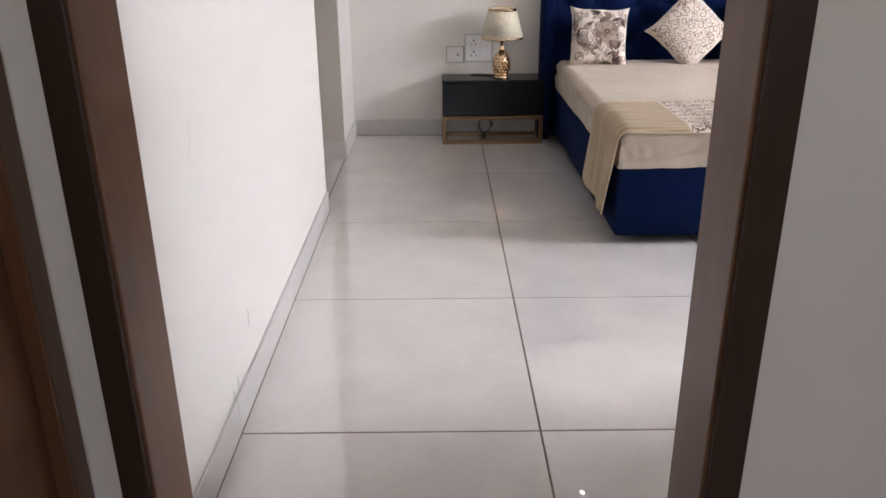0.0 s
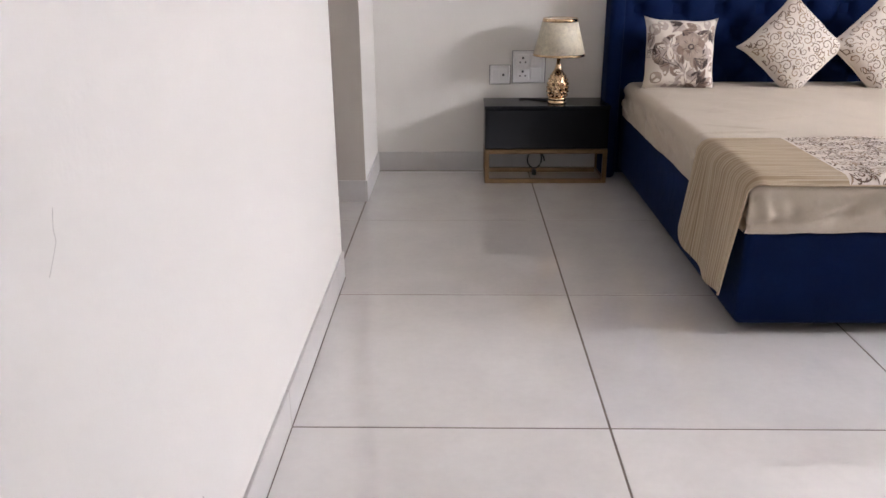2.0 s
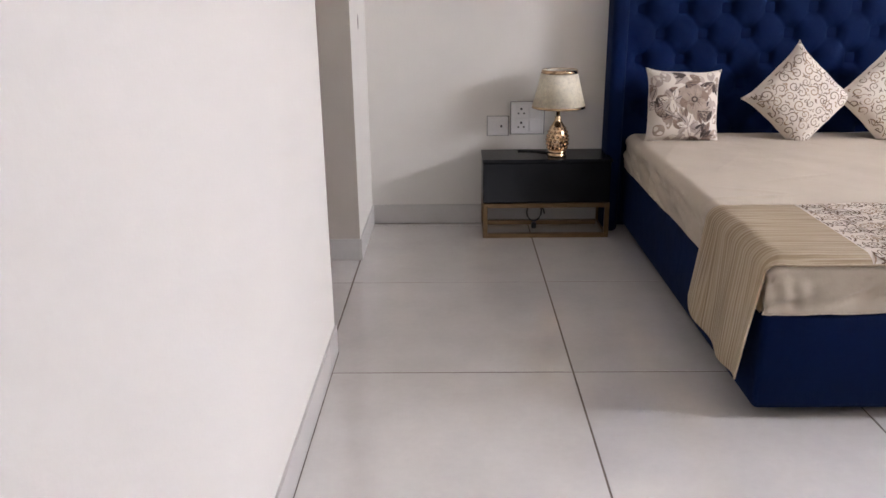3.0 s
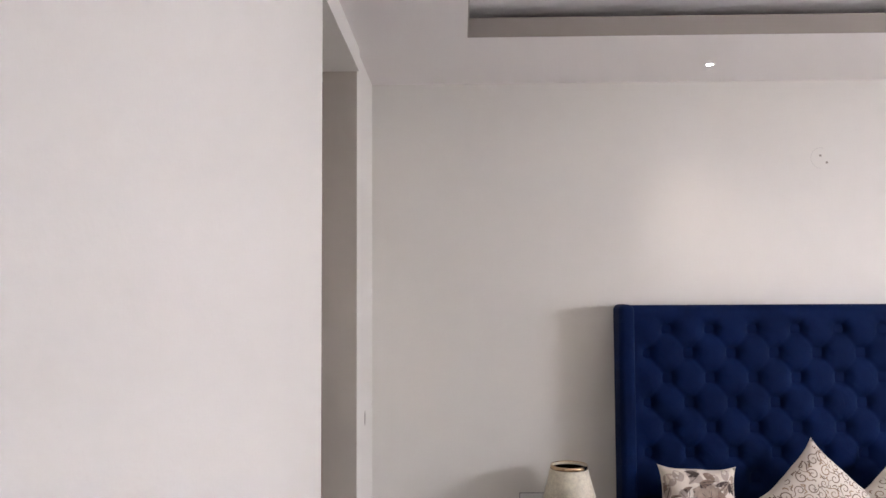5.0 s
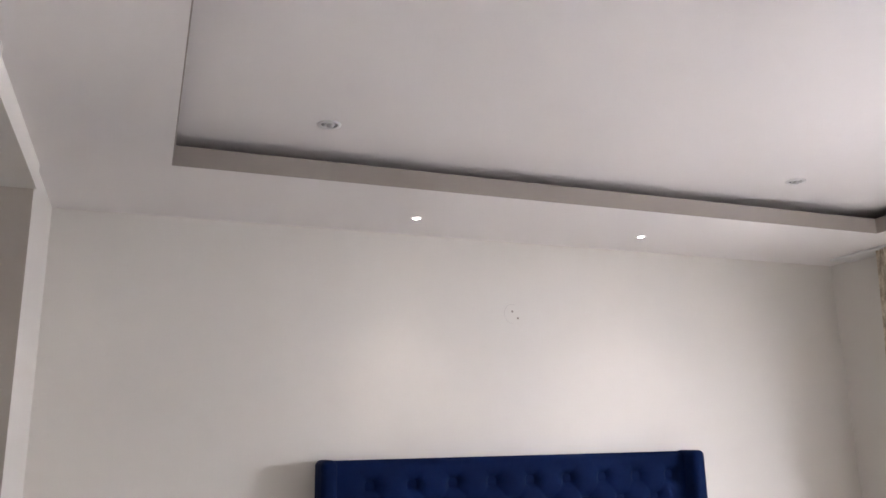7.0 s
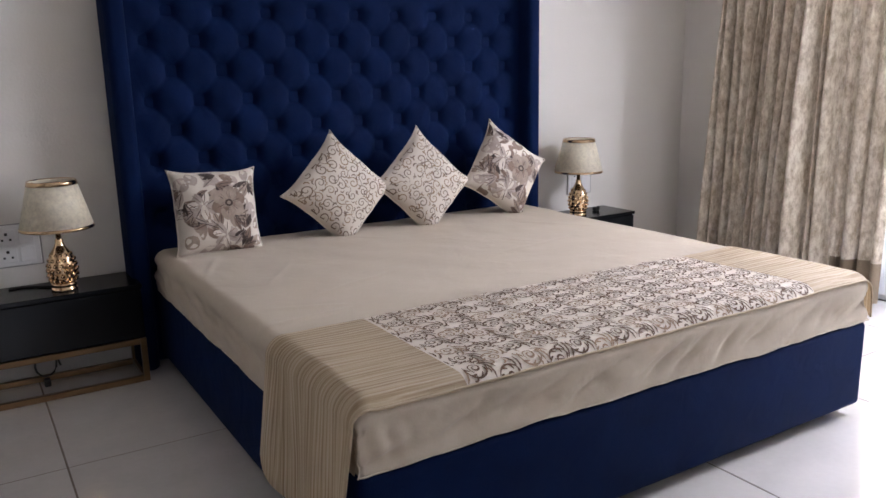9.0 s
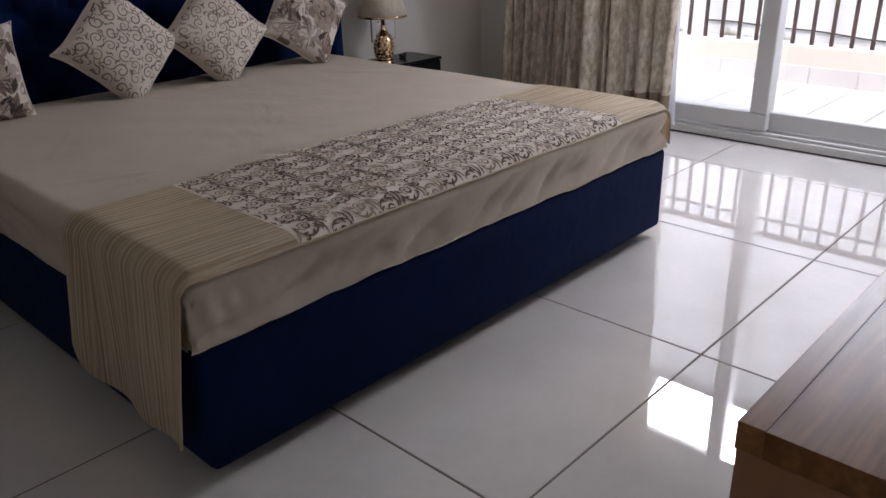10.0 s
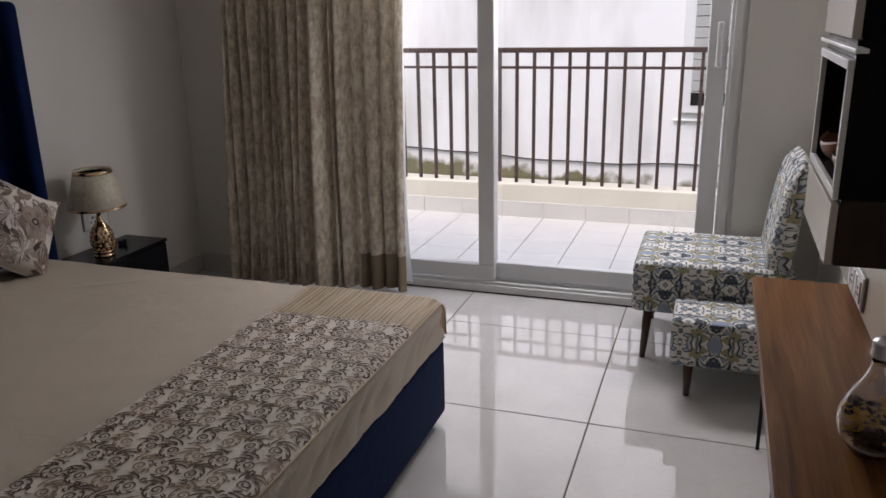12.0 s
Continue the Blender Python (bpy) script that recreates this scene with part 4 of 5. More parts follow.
def table_lamp(x, y):
    ob = thing("table_lamp", (x, y, NS_TOP), "table lamp with a cream gold-rimmed shade on a jar-shaped rose-gold base", "table lamp", "bedside lamps")
    at = (x, y, NS_TOP)
    part("base", lathe([(0.001, 0), (0.043, 0), (0.045, 0.002), (0.045, 0.010), (0.0425, 0.012), (0.0425, 0.019), (0.044, 0.021), (0.044, 0.027), (0.041, 0.031)], at, 40), M["lamp_gold"], ob, "polished gold foot", True)
    prof = [(0.040, 0.03), (0.046, 0.05), (0.049, 0.075), (0.048, 0.10), (0.042, 0.125), (0.031, 0.146), (0.020, 0.163), (0.013, 0.180), (0.015, 0.186), (0.010, 0.192), (0.009, 0.25)]
    part("stem", lathe(prof, at, 40), M["lamp_gold"], ob, smooth=True)
    for r in range(6):
        for k in range(13):
            a = 2 * math.pi * (k + 0.5 * (r % 2)) / 13
            h = 0.041 + 0.0185 * r
            rad = (0.044, 0.048, 0.049, 0.047, 0.042, 0.033)[r]
            bm = bmesh.new()
            bmesh.ops.create_icosphere(bm, subdivisions=1, radius=0.0085)
            bmesh.ops.translate(bm, vec=(x + rad * math.cos(a), y + rad * math.sin(a), NS_TOP + h), verts=bm.verts)
            part("bead", bm, M["lamp_gold"], ob)
    bm = lathe([(0.125, 0.234), (0.081, 0.402), (0.0795, 0.402), (0.1235, 0.234), (0.125, 0.234)], at, 56)
    part("shade", bm, M["shade"], ob, "cream paper shade with a faint damask pattern", True)
    part("rim", lathe([(0.1265, 0.230), (0.1240, 0.241), (0.1220, 0.241), (0.1245, 0.230), (0.1265, 0.230)], at, 56), M["lamp_gold"], ob, "gold lower rim", True)
    part("rim", lathe([(0.0862, 0.389), (0.0822, 0.405), (0.0792, 0.405), (0.0832, 0.389), (0.0862, 0.389)], at, 56), M["lamp_gold"], ob, "gold upper rim", True)
    part("socket", lathe([(0.013, 0.245), (0.015, 0.25), (0.015, 0.285), (0.001, 0.287)], at, 20), M["black_plastic"], ob, smooth=True)
    for ang in (0.35, 2.45):
        seam = [(x + (0.1257 - 0.0442 * t) * math.cos(ang), y + (0.1257 - 0.0442 * t) * math.sin(ang), NS_TOP + 0.234 + 0.168 * t) for t in (0, 0.5, 1)]
        part("seam", tube(seam, 0.0008, 5), M["lamp_gold"], ob, "thin gold seam")
    for ang in (0.3, 2.4, 4.5):
        part("spoke", tube([(x + 0.01 * math.cos(ang), y + 0.01 * math.sin(ang), NS_TOP + 0.287), (x + 0.08 * math.cos(ang), y + 0.08 * math.sin(ang), NS_TOP + 0.398)], 0.0012, 5), M["lamp_gold"], ob)
    return ob


lamp1 = table_lamp(0.117, 3.075)
copy_thing(lamp1, pose(2.61, 3.08, NS_TOP))


# ---- sockets by the bed ----
def switch_plate(name, x0, x1, z0, z1, y, cells, label, face=-1):
    ob = thing(name, ((x0 + x1) / 2, y, (z0 + z1) / 2), label, "socket")
    part("plate", box(x0, x1, min(y, y + face * 0.012), max(y, y + face * 0.012), z0, z1, 0.004, 3), M["plastic"], ob)
    # dark back frame, oversized so it also stands in for the plate's shadow outline
    b0, b1 = sorted((y, y + face * 0.007))
    part("back_box", box(x0 - 0.004, x1 + 0.006, b0, b1, z0 - 0.003, z1 + 0.003, 0.001), M["dark_frame"], ob, "dark grey back frame and shadow line round the plate")
    f0, f1 = sorted((y + face * 0.012, y + face * 0.0165))
    for kind, a0, a1, b0, b1 in cells:
        cx0, cx1 = x0 + a0 * (x1 - x0), x0 + a1 * (x1 - x0)
        cz0, cz1 = z0 + b0 * (z1 - z0), z0 + b1 * (z1 - z0)
        part(kind, box(cx0, cx1, f0, f1, cz0, cz1, 0.002), M["plastic"], ob)
        if kind == "socket":
            mx, mz, w = (cx0 + cx1) / 2, (cz0 + cz1) / 2, (cx1 - cx0)
            for hx, hz, hr in ((0, 0.2, 0.085), (-0.22, -0.15, 0.065), (0.22, -0.15, 0.065)):
                e0, e1 = sorted((y + face * 0.0163, y + face * 0.0172))
                part("pin_hole", box(mx + w * hx - w * hr, mx + w * hx + w * hr, e0, e1, mz + w * hz - w * hr, mz + w * hz + w * hr, 0.0015), M["black_plastic"], ob)
        if kind == "rocker_indicator":
            e0, e1 = sorted((y + face * 0.0163, y + face * 0.0174))
            part("indicator", box(cx0 + 0.012, cx1 - 0.012, e0, e1, (cz0 + cz1) / 2 - 0.006, (cz0 + cz1) / 2 + 0.006, 0.001), M["black_plastic"], ob)
    return ob


switch_plate("switch_plate", -0.208, -0.108, 0.455, 0.548, NORTH, [("rocker", 0.16, 0.46, 0.2, 0.8), ("rocker_indicator", 0.5, 0.84, 0.2, 0.8)], "small white switch plate on the wall above the bedside table")
switch_plate("socket_plate", -0.093, 0.068, 0.461, 0.618, NORTH, [("socket", 0.12, 0.5, 0.53, 0.9), ("socket", 0.12, 0.5, 0.1, 0.47), ("rocker", 0.56, 0.88, 0.53, 0.9), ("rocker", 0.56, 0.88, 0.1, 0.47)], "white double socket plate with switches on the wall")
switch_plate("socket_plate", 2.685, 2.845, 0.47, 0.62, NORTH, [("socket", 0.12, 0.5, 0.53, 0.9), ("socket", 0.12, 0.5, 0.1, 0.47), ("rocker", 0.56, 0.88, 0.1, 0.9)], "white double socket plate on the wall behind the lamp")
cord = thing("lamp_cord", (0.02, 3.2, 0.05), "black lamp cord curled under the bedside table", "cable")
pts = [(0.03 + 0.045 * math.cos(a) * (1 - 0.03 * a), 3.15 + 0.01 * a, 0.075 + 0.05 * math.sin(a)) for a in [k * 0.45 for k in range(20)]]
part("cord", tube(pts + [(0.06, 3.243, 0.12), (0.05, 3.246, 0.16)], 0.004, 6), M["black_plastic"], cord, smooth=True)
part("plug", box(0.012, 0.035, 3.14, 3.17, 0.0, 0.03, 0.005), M["black_plastic"], cord)
cord2 = thing("lamp_cord", (0.0, 3.2, NS_TOP), "short black lamp cord lying on the bedside table", "cable")
part("cord", tube([(0.08, 3.13, NS_TOP + 0.004), (0.03, 3.17, NS_TOP + 0.004), (-0.02, 3.19, NS_TOP + 0.004), (-0.06, 3.185, NS_TOP + 0.004)], 0.004, 6), M["black_plastic"], cord2, smooth=True)
plug = thing("plug", (2.83, 3.12, NS_TOP), "small black plug lying on the bedside table", "plug")
part("body", box(2.765, 2.795, 3.11, 3.14, NS_TOP, NS_TOP + 0.022, 0.006), M["black_plastic"], plug)
part("pin", box(2.775, 2.785, 3.1, 3.11, NS_TOP + 0.008, NS_TOP + 0.03, 0.001), M["black_plastic"], plug)

# ---- ceiling lamps ----
def downlight(x, y, z, on):
    ob = thing("downlight", (x, y, z), "small round recessed downlight, lit" if on else "white round spotlight with a tilting head, off", "downlight")
    g = 1.0 if on else 1.7
    part("ring", lathe([(0.026 * g, 0), (0.026 * g, -0.003), (0.018 * g, -0.004), (0.016 * g, 0.0), (0.026 * g, 0)], (x, y, z), 28), M["plastic"], ob, smooth=True)
    part("lens", lathe([(0.001, -0.002), (0.0125 * g, -0.002), (0.0125 * g, -0.0005)], (x, y, z), 24), M["led"] if on else M["plastic"], ob, smooth=True)
    if on:
        sp = new("downlight_beam", bpy.data.lights.new("downlight_beam", "SPOT"))
        sp.data.energy, sp.data.spot_size, sp.data.spot_blend, sp.data.color, sp.data.shadow_soft_size = 0.9, radians(84), 0.8, (1.0, 0.93, 0.84), 0.025
        sp.matrix_world = look((x, y, z - 0.012), (x, y - 0.1, 0))
    return ob


for lx in (0.755, 1.98):
    downlight(lx, 2.96, CEIL, True)
for lx in (0.197, 2.397):
    ob = downlight(lx, 2.31, TRAY, False)
    ob.name = "ceiling_spot"
    part("lamp_head", lathe([(0.001, -0.012), (0.010, -0.011), (0.014, -0.006), (0.015, -0.001)], (lx + 0.004, 2.31, TRAY), 20), M["grey_plastic"], ob, "small tilted lamp head", True)

# wall plug hole left on the wall behind the bed
mark = thing("wall_patch", (1.37, NORTH, 2.21), "round filled patch with two screw holes on the wall", "wall patch")
part("ring", tube([(1.37 + 0.045 * math.cos(a), NORTH - 0.0006, 2.21 + 0.05 * math.sin(a)) for a in [1.2 + k * 0.25 for k in range(15)]], 0.0007, 5), M["mark"], mark)
for dx, dz in ((0.0, 0.012), (0.03, -0.022)):
    part("screw_hole", box(1.37 + dx - 0.005, 1.37 + dx + 0.005, NORTH - 0.002, NORTH - 0.0005, 2.21 + dz - 0.005, 2.21 + dz + 0.005), M["crack"], mark)

# ---- balcony door ----
door = tagged(new("window_1"), "white uPVC sliding balcony door with two glazed panels", "sliding door", kind="structure")
FX0, FX1 = 3.615, 3.765
for y0, y1 in ((WIN_Y0, WIN_Y0 + 0.07), (WIN_Y1 - 0.07, WIN_Y1)):
    part("frame_jamb", box(FX0, FX1, y0, y1, 0.0, WIN_TOP, 0.004), M["upvc"], door)
    part("frame_bead", box(FX0 - 0.012, FX0, y0 + 0.02, y1 - 0.015, 0.07, WIN_TOP - 0.04, 0.003), M["upvc"], door)
part("frame_head", box(FX0, FX1, WIN_Y0 + 0.07, WIN_Y1 - 0.07, WIN_TOP - 0.07, WIN_TOP, 0.004), M["upvc"], door)
part("threshold", box(FX0, FX1, WIN_Y0 + 0.07, WIN_Y1 - 0.07, 0.006, 0.045, 0.004), M["upvc"], door)
part("track", box(FX0 + 0.012, FX0 + 0.03, WIN_Y0 + 0.07, WIN_Y1 - 0.07, 0.045, 0.062, 0.003), M["upvc"], door)
part("track", box(FX0 + 0.085, FX0 + 0.10, WIN_Y0 + 0.07, WIN_Y1 - 0.07, 0.045, 0.062, 0.003), M["upvc"], door)


def sash(x0, x1, y0, y1, handle=None):
    z0, z1 = 0.066, WIN_TOP - 0.075
    ob = part("sash", box(x0, x1, y0, y1, z0, z0 + 0.085, 0.006), M["upvc"], door, "sliding panel frame")
    part("top_rail", box(x0, x1, y0, y1, z1 - 0.07, z1, 0.006), M["upvc"], ob)
    for a, b in ((y0, y0 + 0.085), (y1 - 0.085, y1)):
        part("stile", box(x0 - 0.001, x1 + 0.001, a, b, z0 + 0.0855, z1 - 0.0705, 0.006), M["upvc"], ob)
    pane = part("pane", box((x0 + x1) / 2 - 0.003, (x0 + x1) / 2 + 0.003, y0 + 0.08, y1 - 0.08, z0 + 0.08, z1 - 0.065), M["glass"], ob, "clear glass")
    pane.visible_shadow = False
    if handle:
        hy, hz = handle
        part("handle", box(x0 - 0.022, x0, hy - 0.014, hy + 0.014, hz - 0.1, hz + 0.1, 0.006), M["upvc"], ob, "white pull handle")
    return ob


sash(FX0 + 0.018, FX0 + 0.068, 1.492, WIN_Y1 - 0.075)
sash(FX0 + 0.078, FX0 + 0.128, WIN_Y0 + 0.075, 1.585, (0.455, 1.27))

# ---- curtain ----
curtain = thing("curtain", (3.44, 2.45, 0.05), "mottled taupe curtain drawn to the side in deep folds", "curtain")
CX, CY0, CY1 = 3.43, 1.93, 2.99


FOLD_RNG = random.Random(21)
# each fold: where it begins along the gathered width, how wide, how deep
FOLDS = []
at_u = 0.0
while at_u < 1.0:
    wide = FOLD_RNG.uniform(0.05, 0.10) if at_u < 0.26 else FOLD_RNG.uniform(0.03, 0.07)
    deep = FOLD_RNG.uniform(0.05, 0.075) if at_u < 0.26 else FOLD_RNG.uniform(0.08, 0.15)
    FOLDS.append((at_u, wide, deep, FOLD_RNG.uniform(-1, 1)))
    at_u += wide


def curtain_point(u, v):
    """Gathered folds, uneven in depth and width, that close up towards the rail."""
    z = 0.022 + v * (2.585 - 0.022)
    s = min(0.9999, max(0.0, u + 0.010 * math.sin(v * 3.0 + u * 9) * math.sin(math.pi * u)))
    start, wide, deep, lean = next(f for f in FOLDS if f[0] <= s < f[0] + f[1])
    t = (s - start) / wide
    # a rounded column of cloth, then a tight gap behind it
    full = 0.70 + 0.08 * lean
    if t < full:
        ridge = 0.5 + 0.5 * math.sin(math.pi * t / full) ** 0.7
    else:
        ridge = 0.5 * abs(2 * (t - full) / (1 - full) - 1)
    deep *= 1.0 - 0.25 * v + 0.2 * math.sin(v * 4 + lean * 9)
    y0 = CY0 - 0.045 * v + 0.01 * math.sin(v * 5)
    y1 = CY1 - 0.12 * v ** 0.8
    lap = 0.3 * lean * wide * (y1 - y0) * math.sin(math.pi * t) * (1 - 0.4 * v)
    x = CX + 0.075 - deep * ridge + 0.02 * math.sin(s * 9 + 1) + 0.006 * noise.noise((u * 30, v * 4, 1))
    x += (3.558 - x) * max(0.0, (u - 0.93) / 0.07)
    return Vector((x, y0 + (y1 - y0) * u + lap, z + 0.010 * noise.noise((u * 8, 0, v)) * (1 - v)))


part("cloth", sheet_grid(640, 40, curtain_point, mat_of=lambda u, v: 1 if v < 0.075 and u < 0.24 else 0), [M["curtain"], M["hem"]], curtain, smooth=True)
sheer = thing("sheer_curtain", (3.53, 2.0, 0.05), "white sheer curtain hanging behind the taupe curtain", "curtain")
part("cloth", sheet_grid(120, 24, lambda u, v: Vector((3.535 + 0.02 * math.sin(u * 46 + 0.6 * math.sin(v * 4)), 1.915 + 0.05 * v + 0.018 * (1 - v) * math.sin(v * 9) + u * 0.8, 0.05 + v * 2.53))), M["sheer"], sheer, smooth=True)
rod = thing("curtain_rail", (3.46, 2.0, 2.62), "slim white ceiling-mounted curtain rail", "curtain rail")
part("track", box(3.40, 3.56, 0.3, 3.1, CEIL - 0.012, CEIL - 0.001, 0.003), M["upvc"], rod)

# ---- console ----
CON_X0, CON_X1, CON_Y0, CON_Y1 = 0.533, 2.43, -0.035, 0.294
console = thing("console_shelf", (1.55, 0.13, 0.36), "long walnut console with two dark drawers and a thin steel leg", "console")
part("top", box(CON_X0, CON_X1, CON_Y0, CON_Y1 - 0.0302, 0.566, 0.60, 0.0003, 1), M["wood_top"], console, "oiled walnut top")
part("edge_strip", box(CON_X0, CON_X1, CON_Y1 - 0.0301, CON_Y1, 0.566, 0.6002, 0.0008, 2), M["edge_wood"], console, "lighter wooden edging along the front")
part("end_panel", box(CON_X0, CON_X0 + 0.02, CON_Y0, CON_Y1 - 0.002, 0.352, 0.566, 0.002), M["end_wood"], console, "lighter tan-brown end panel")
BODY = 1.36
part("end_panel", box(BODY - 0.018, BODY, CON_Y0, CON_Y1 - 0.012, 0.37, 0.566, 0.002), M["dark_wood"], console)
part("bottom", box(CON_X0 + 0.02, BODY - 0.018, CON_Y0, CON_Y1 - 0.014, 0.352, 0.37, 0.002), M["dark_wood"], console)
for k in range(2):
    w = (BODY - 0.02 - CON_X0 - 0.02) / 2
    part("drawer_front", box(CON_X0 + 0.022 + k * w, CON_X0 + 0.018 + (k + 1) * w, CON_Y1 - 0.032, CON_Y1 - 0.014, 0.373, 0.555, 0.002), M["dark_wood"], console, "dark drawer front")
part("under_edge", box(CON_X0 + 0.02, CON_X1, CON_Y1 - 0.012, CON_Y1 - 0.004, 0.562, 0.5658), M["grey_plastic"], console, "pale strip under the front edge")
for y in (0.0, 0.222):
    part("leg", box(2.386, 2.396, y, y + 0.012, 0.0, 0.566, 0.001), M["black"], console, "thin black steel leg")

# ---- wall unit over the console ----
unit = thing("wall_unit", (1.9, 0.08, 0.9), "wall-hung dark brown and glossy cream unit with an open niche", "wall unit")
UX0, UX1, UY1 = 1.63, 2.112, 0.2
part("drawer_box", box(UX0, UX1, SOUTH, UY1 - 0.018, 0.90, 1.045, 0.002), M["dark_wood"], unit, "dark brown lower box")
part("drawer_front", box(UX0, UX1, UY1 - 0.016, UY1, 0.90, 1.035, 0.002), M["beige_panel"], unit, "glossy cream flap")
part("niche_side", box(UX0, UX0 + 0.018, SOUTH, UY1 - 0.012, 1.066, 1.315, 0.001), M["screen"], unit, "black side panel")
part("niche_side", box(UX1 - 0.018, UX1, SOUTH, UY1 - 0.012, 1.066, 1.315, 0.001), M["screen"], unit, "black side panel")
part("niche_back", box(UX0 + 0.018, UX1 - 0.018, SOUTH, SOUTH + 0.015, 1.066, 1.315), M["screen"], unit, "black niche back")
part("shelf", box(UX0, UX1, SOUTH, UY1 - 0.012, 1.046, 1.066), M["screen"], unit, "black shelf")
part("shelf_edge", box(UX0 - 0.004, UX1 + 0.006, UY1 - 0.012, UY1, 1.046, 1.066, 0.002), M["plastic"], unit, "white shelf edge")
part("shelf", box(UX0, UX1, SOUTH, UY1 - 0.012, 1.315, 1.371), M["screen"], unit, "black shelf")
part("shelf_edge", box(UX0 - 0.004, UX1 + 0.006, UY1 - 0.012, UY1 + 0.002, 1.315, 1.335, 0.002), M["plastic"], unit, "white shelf edge")
for x0 in (UX0, UX1 - 0.018):
    part("edge_strip", box(x0, x0 + 0.018, UY1 - 0.012, UY1, 1.066, 1.315, 0.001), M["plastic"], unit, "white edge strip")
part("ledge", box(UX0 - 0.1, UX1 + 0.01, UY1 - 0.02, UY1 + 0.005, 1.352, 1.361, 0.002), M["plastic"], unit, "thin white ledge")
part("cabinet", box(UX0, UX1, SOUTH, UY1 - 0.02, 1.371, 1.95, 0.002), M["screen"], unit, "black upper cabinet")
part("cabinet_door", box(UX0 + 0.002, UX1, UY1 - 0.018, UY1, 1.375, 1.95, 0.002), M["beige_panel"], unit, "glossy cream door")
for k, (sx, sy) in enumerate(((2.0, 0.15), (1.79, 0.145))):
    ob = thing("wooden_bowl", (sx, sy, 1.066), "tan-brown carved wooden boat-shaped ornament lying in the niche", "ornament", "niche ornaments")

    def hull(u, v):
        half = math.sin(math.pi * min(0.98, max(0.02, u))) ** 0.6
        a = math.pi * v
        return Vector((sx - 0.11 + 0.22 * u, sy + 0.042 * half * math.cos(a), 1.113 + 0.018 * (2 * u - 1) ** 2 - 0.047 * half * math.sin(a)))

    def deck(u, v):
        half = math.sin(math.pi * min(0.98, max(0.02, u))) ** 0.6
        k = 2 * v - 1
        return Vector((sx - 0.11 + 0.22 * u, sy + 0.042 * half * k, 1.113 + 0.018 * (2 * u - 1) ** 2 - 0.018 * half * (1 - k ** 4)))
    body = sheet_grid(24, 12, hull)
    sheet_grid(24, 8, deck, body)
    bmesh.ops.remove_doubles(body, verts=body.verts, dist=0.0008)
    bmesh.ops.recalc_face_normals(body, faces=body.faces)
    part("body", body, M["shoe"], ob, smooth=True)
    part("rim", tube([deck(i / 30, 0.0) for i in range(31)], 0.0025, 6), M["shoe"], ob, "worn paler rim", True)
switch_plate("switch_plate", 2.12, 2.34, 0.625, 0.72, 0.018, [("socket", 0.06, 0.28, 0.15, 0.85), ("rocker", 0.34, 0.5, 0.15, 0.85), ("socket", 0.56, 0.78, 0.15, 0.85), ("rocker", 0.82, 0.95, 0.15, 0.85)], "white switch and socket plate on the panel over the console", face=1)
tagged(part("panel_south", box(1.2, 2.62, SOUTH, 0.018, 0.602, 0.898), M["beige_panel"]), "glossy cream wall panel behind the console", "wall panel", kind="structure")

# ---- bulb-shaped bottle ----
bottle = thing("bulb_bottle", (1.385, 0.105, 0.60), "light-bulb shaped glass bottle filled with dried flowers, on the console", "bottle")
BA = (1.385, 0.105, 0.60)
outer = [(0.001, 0.0), (0.028, 0.001), (0.05, 0.012), (0.066, 0.038), (0.071, 0.065), (0.067, 0.092), (0.054, 0.122), (0.038, 0.148), (0.028, 0.17), (0.024, 0.19), (0.023, 0.205)]
inner = [(max(0.0009, r - 0.003), h + (0.003 if h < 0.01 else 0)) for r, h in outer[::-1]]
part("glass", lathe(outer + inner, BA, 40), M["bottle_glass"], bottle, "clear glass bulb", True)
cap = [(0.0245, 0.202), (0.027, 0.204)]
for k in range(4):
    cap += [(0.0275, 0.207 + 0.008 * k), (0.0245, 0.211 + 0.008 * k)]
cap += [(0.02, 0.238), (0.012, 0.243), (0.001, 0.245)]
part("screw_cap", lathe(cap, BA, 32), M["steel"], bottle, "ribbed steel screw cap", True)
fr = random.Random(9)
for k in range(130):
    a, h = fr.uniform(0, 6.28), fr.uniform(0.014, 0.098)
    lim = 0.055 if h > 0.03 else 0.034
    rr = lim * fr.uniform(0.3, 1) ** 0.5
    bm = bmesh.new()
    c = Vector((BA[0] + rr * math.cos(a), BA[1] + rr * math.sin(a), BA[2] + h))
    for p in range(5):
        b = p * 1.257 + a
        d = Vector((math.cos(b), math.sin(b), fr.uniform(-0.4, 0.9))).normalized() * 0.0135
        s = d.cross(Vector((0, 0, 1))).normalized() * 0.0065
        f = [bm.verts.new(c), bm.verts.new(c + d * 0.6 + s), bm.verts.new(c + d), bm.verts.new(c + d * 0.6 - s)]
        bm.faces.new(f)
    part("dried_flower", bm, M["yellow_flower"] if h > 0.05 and fr.random() < 0.6 else M["red_flower"], bottle)

# ---- chair and stool ----
def leg(x, y, z1, lean_x, lean_y, parent, r=0.02):
    part("leg", tube([(x + lean_x, y + lean_y, 0), (x, y, z1)], r, 12, radii=[r * 0.62, r * 1.1]), M["leg_wood"], parent, "tapered dark wooden leg", True)


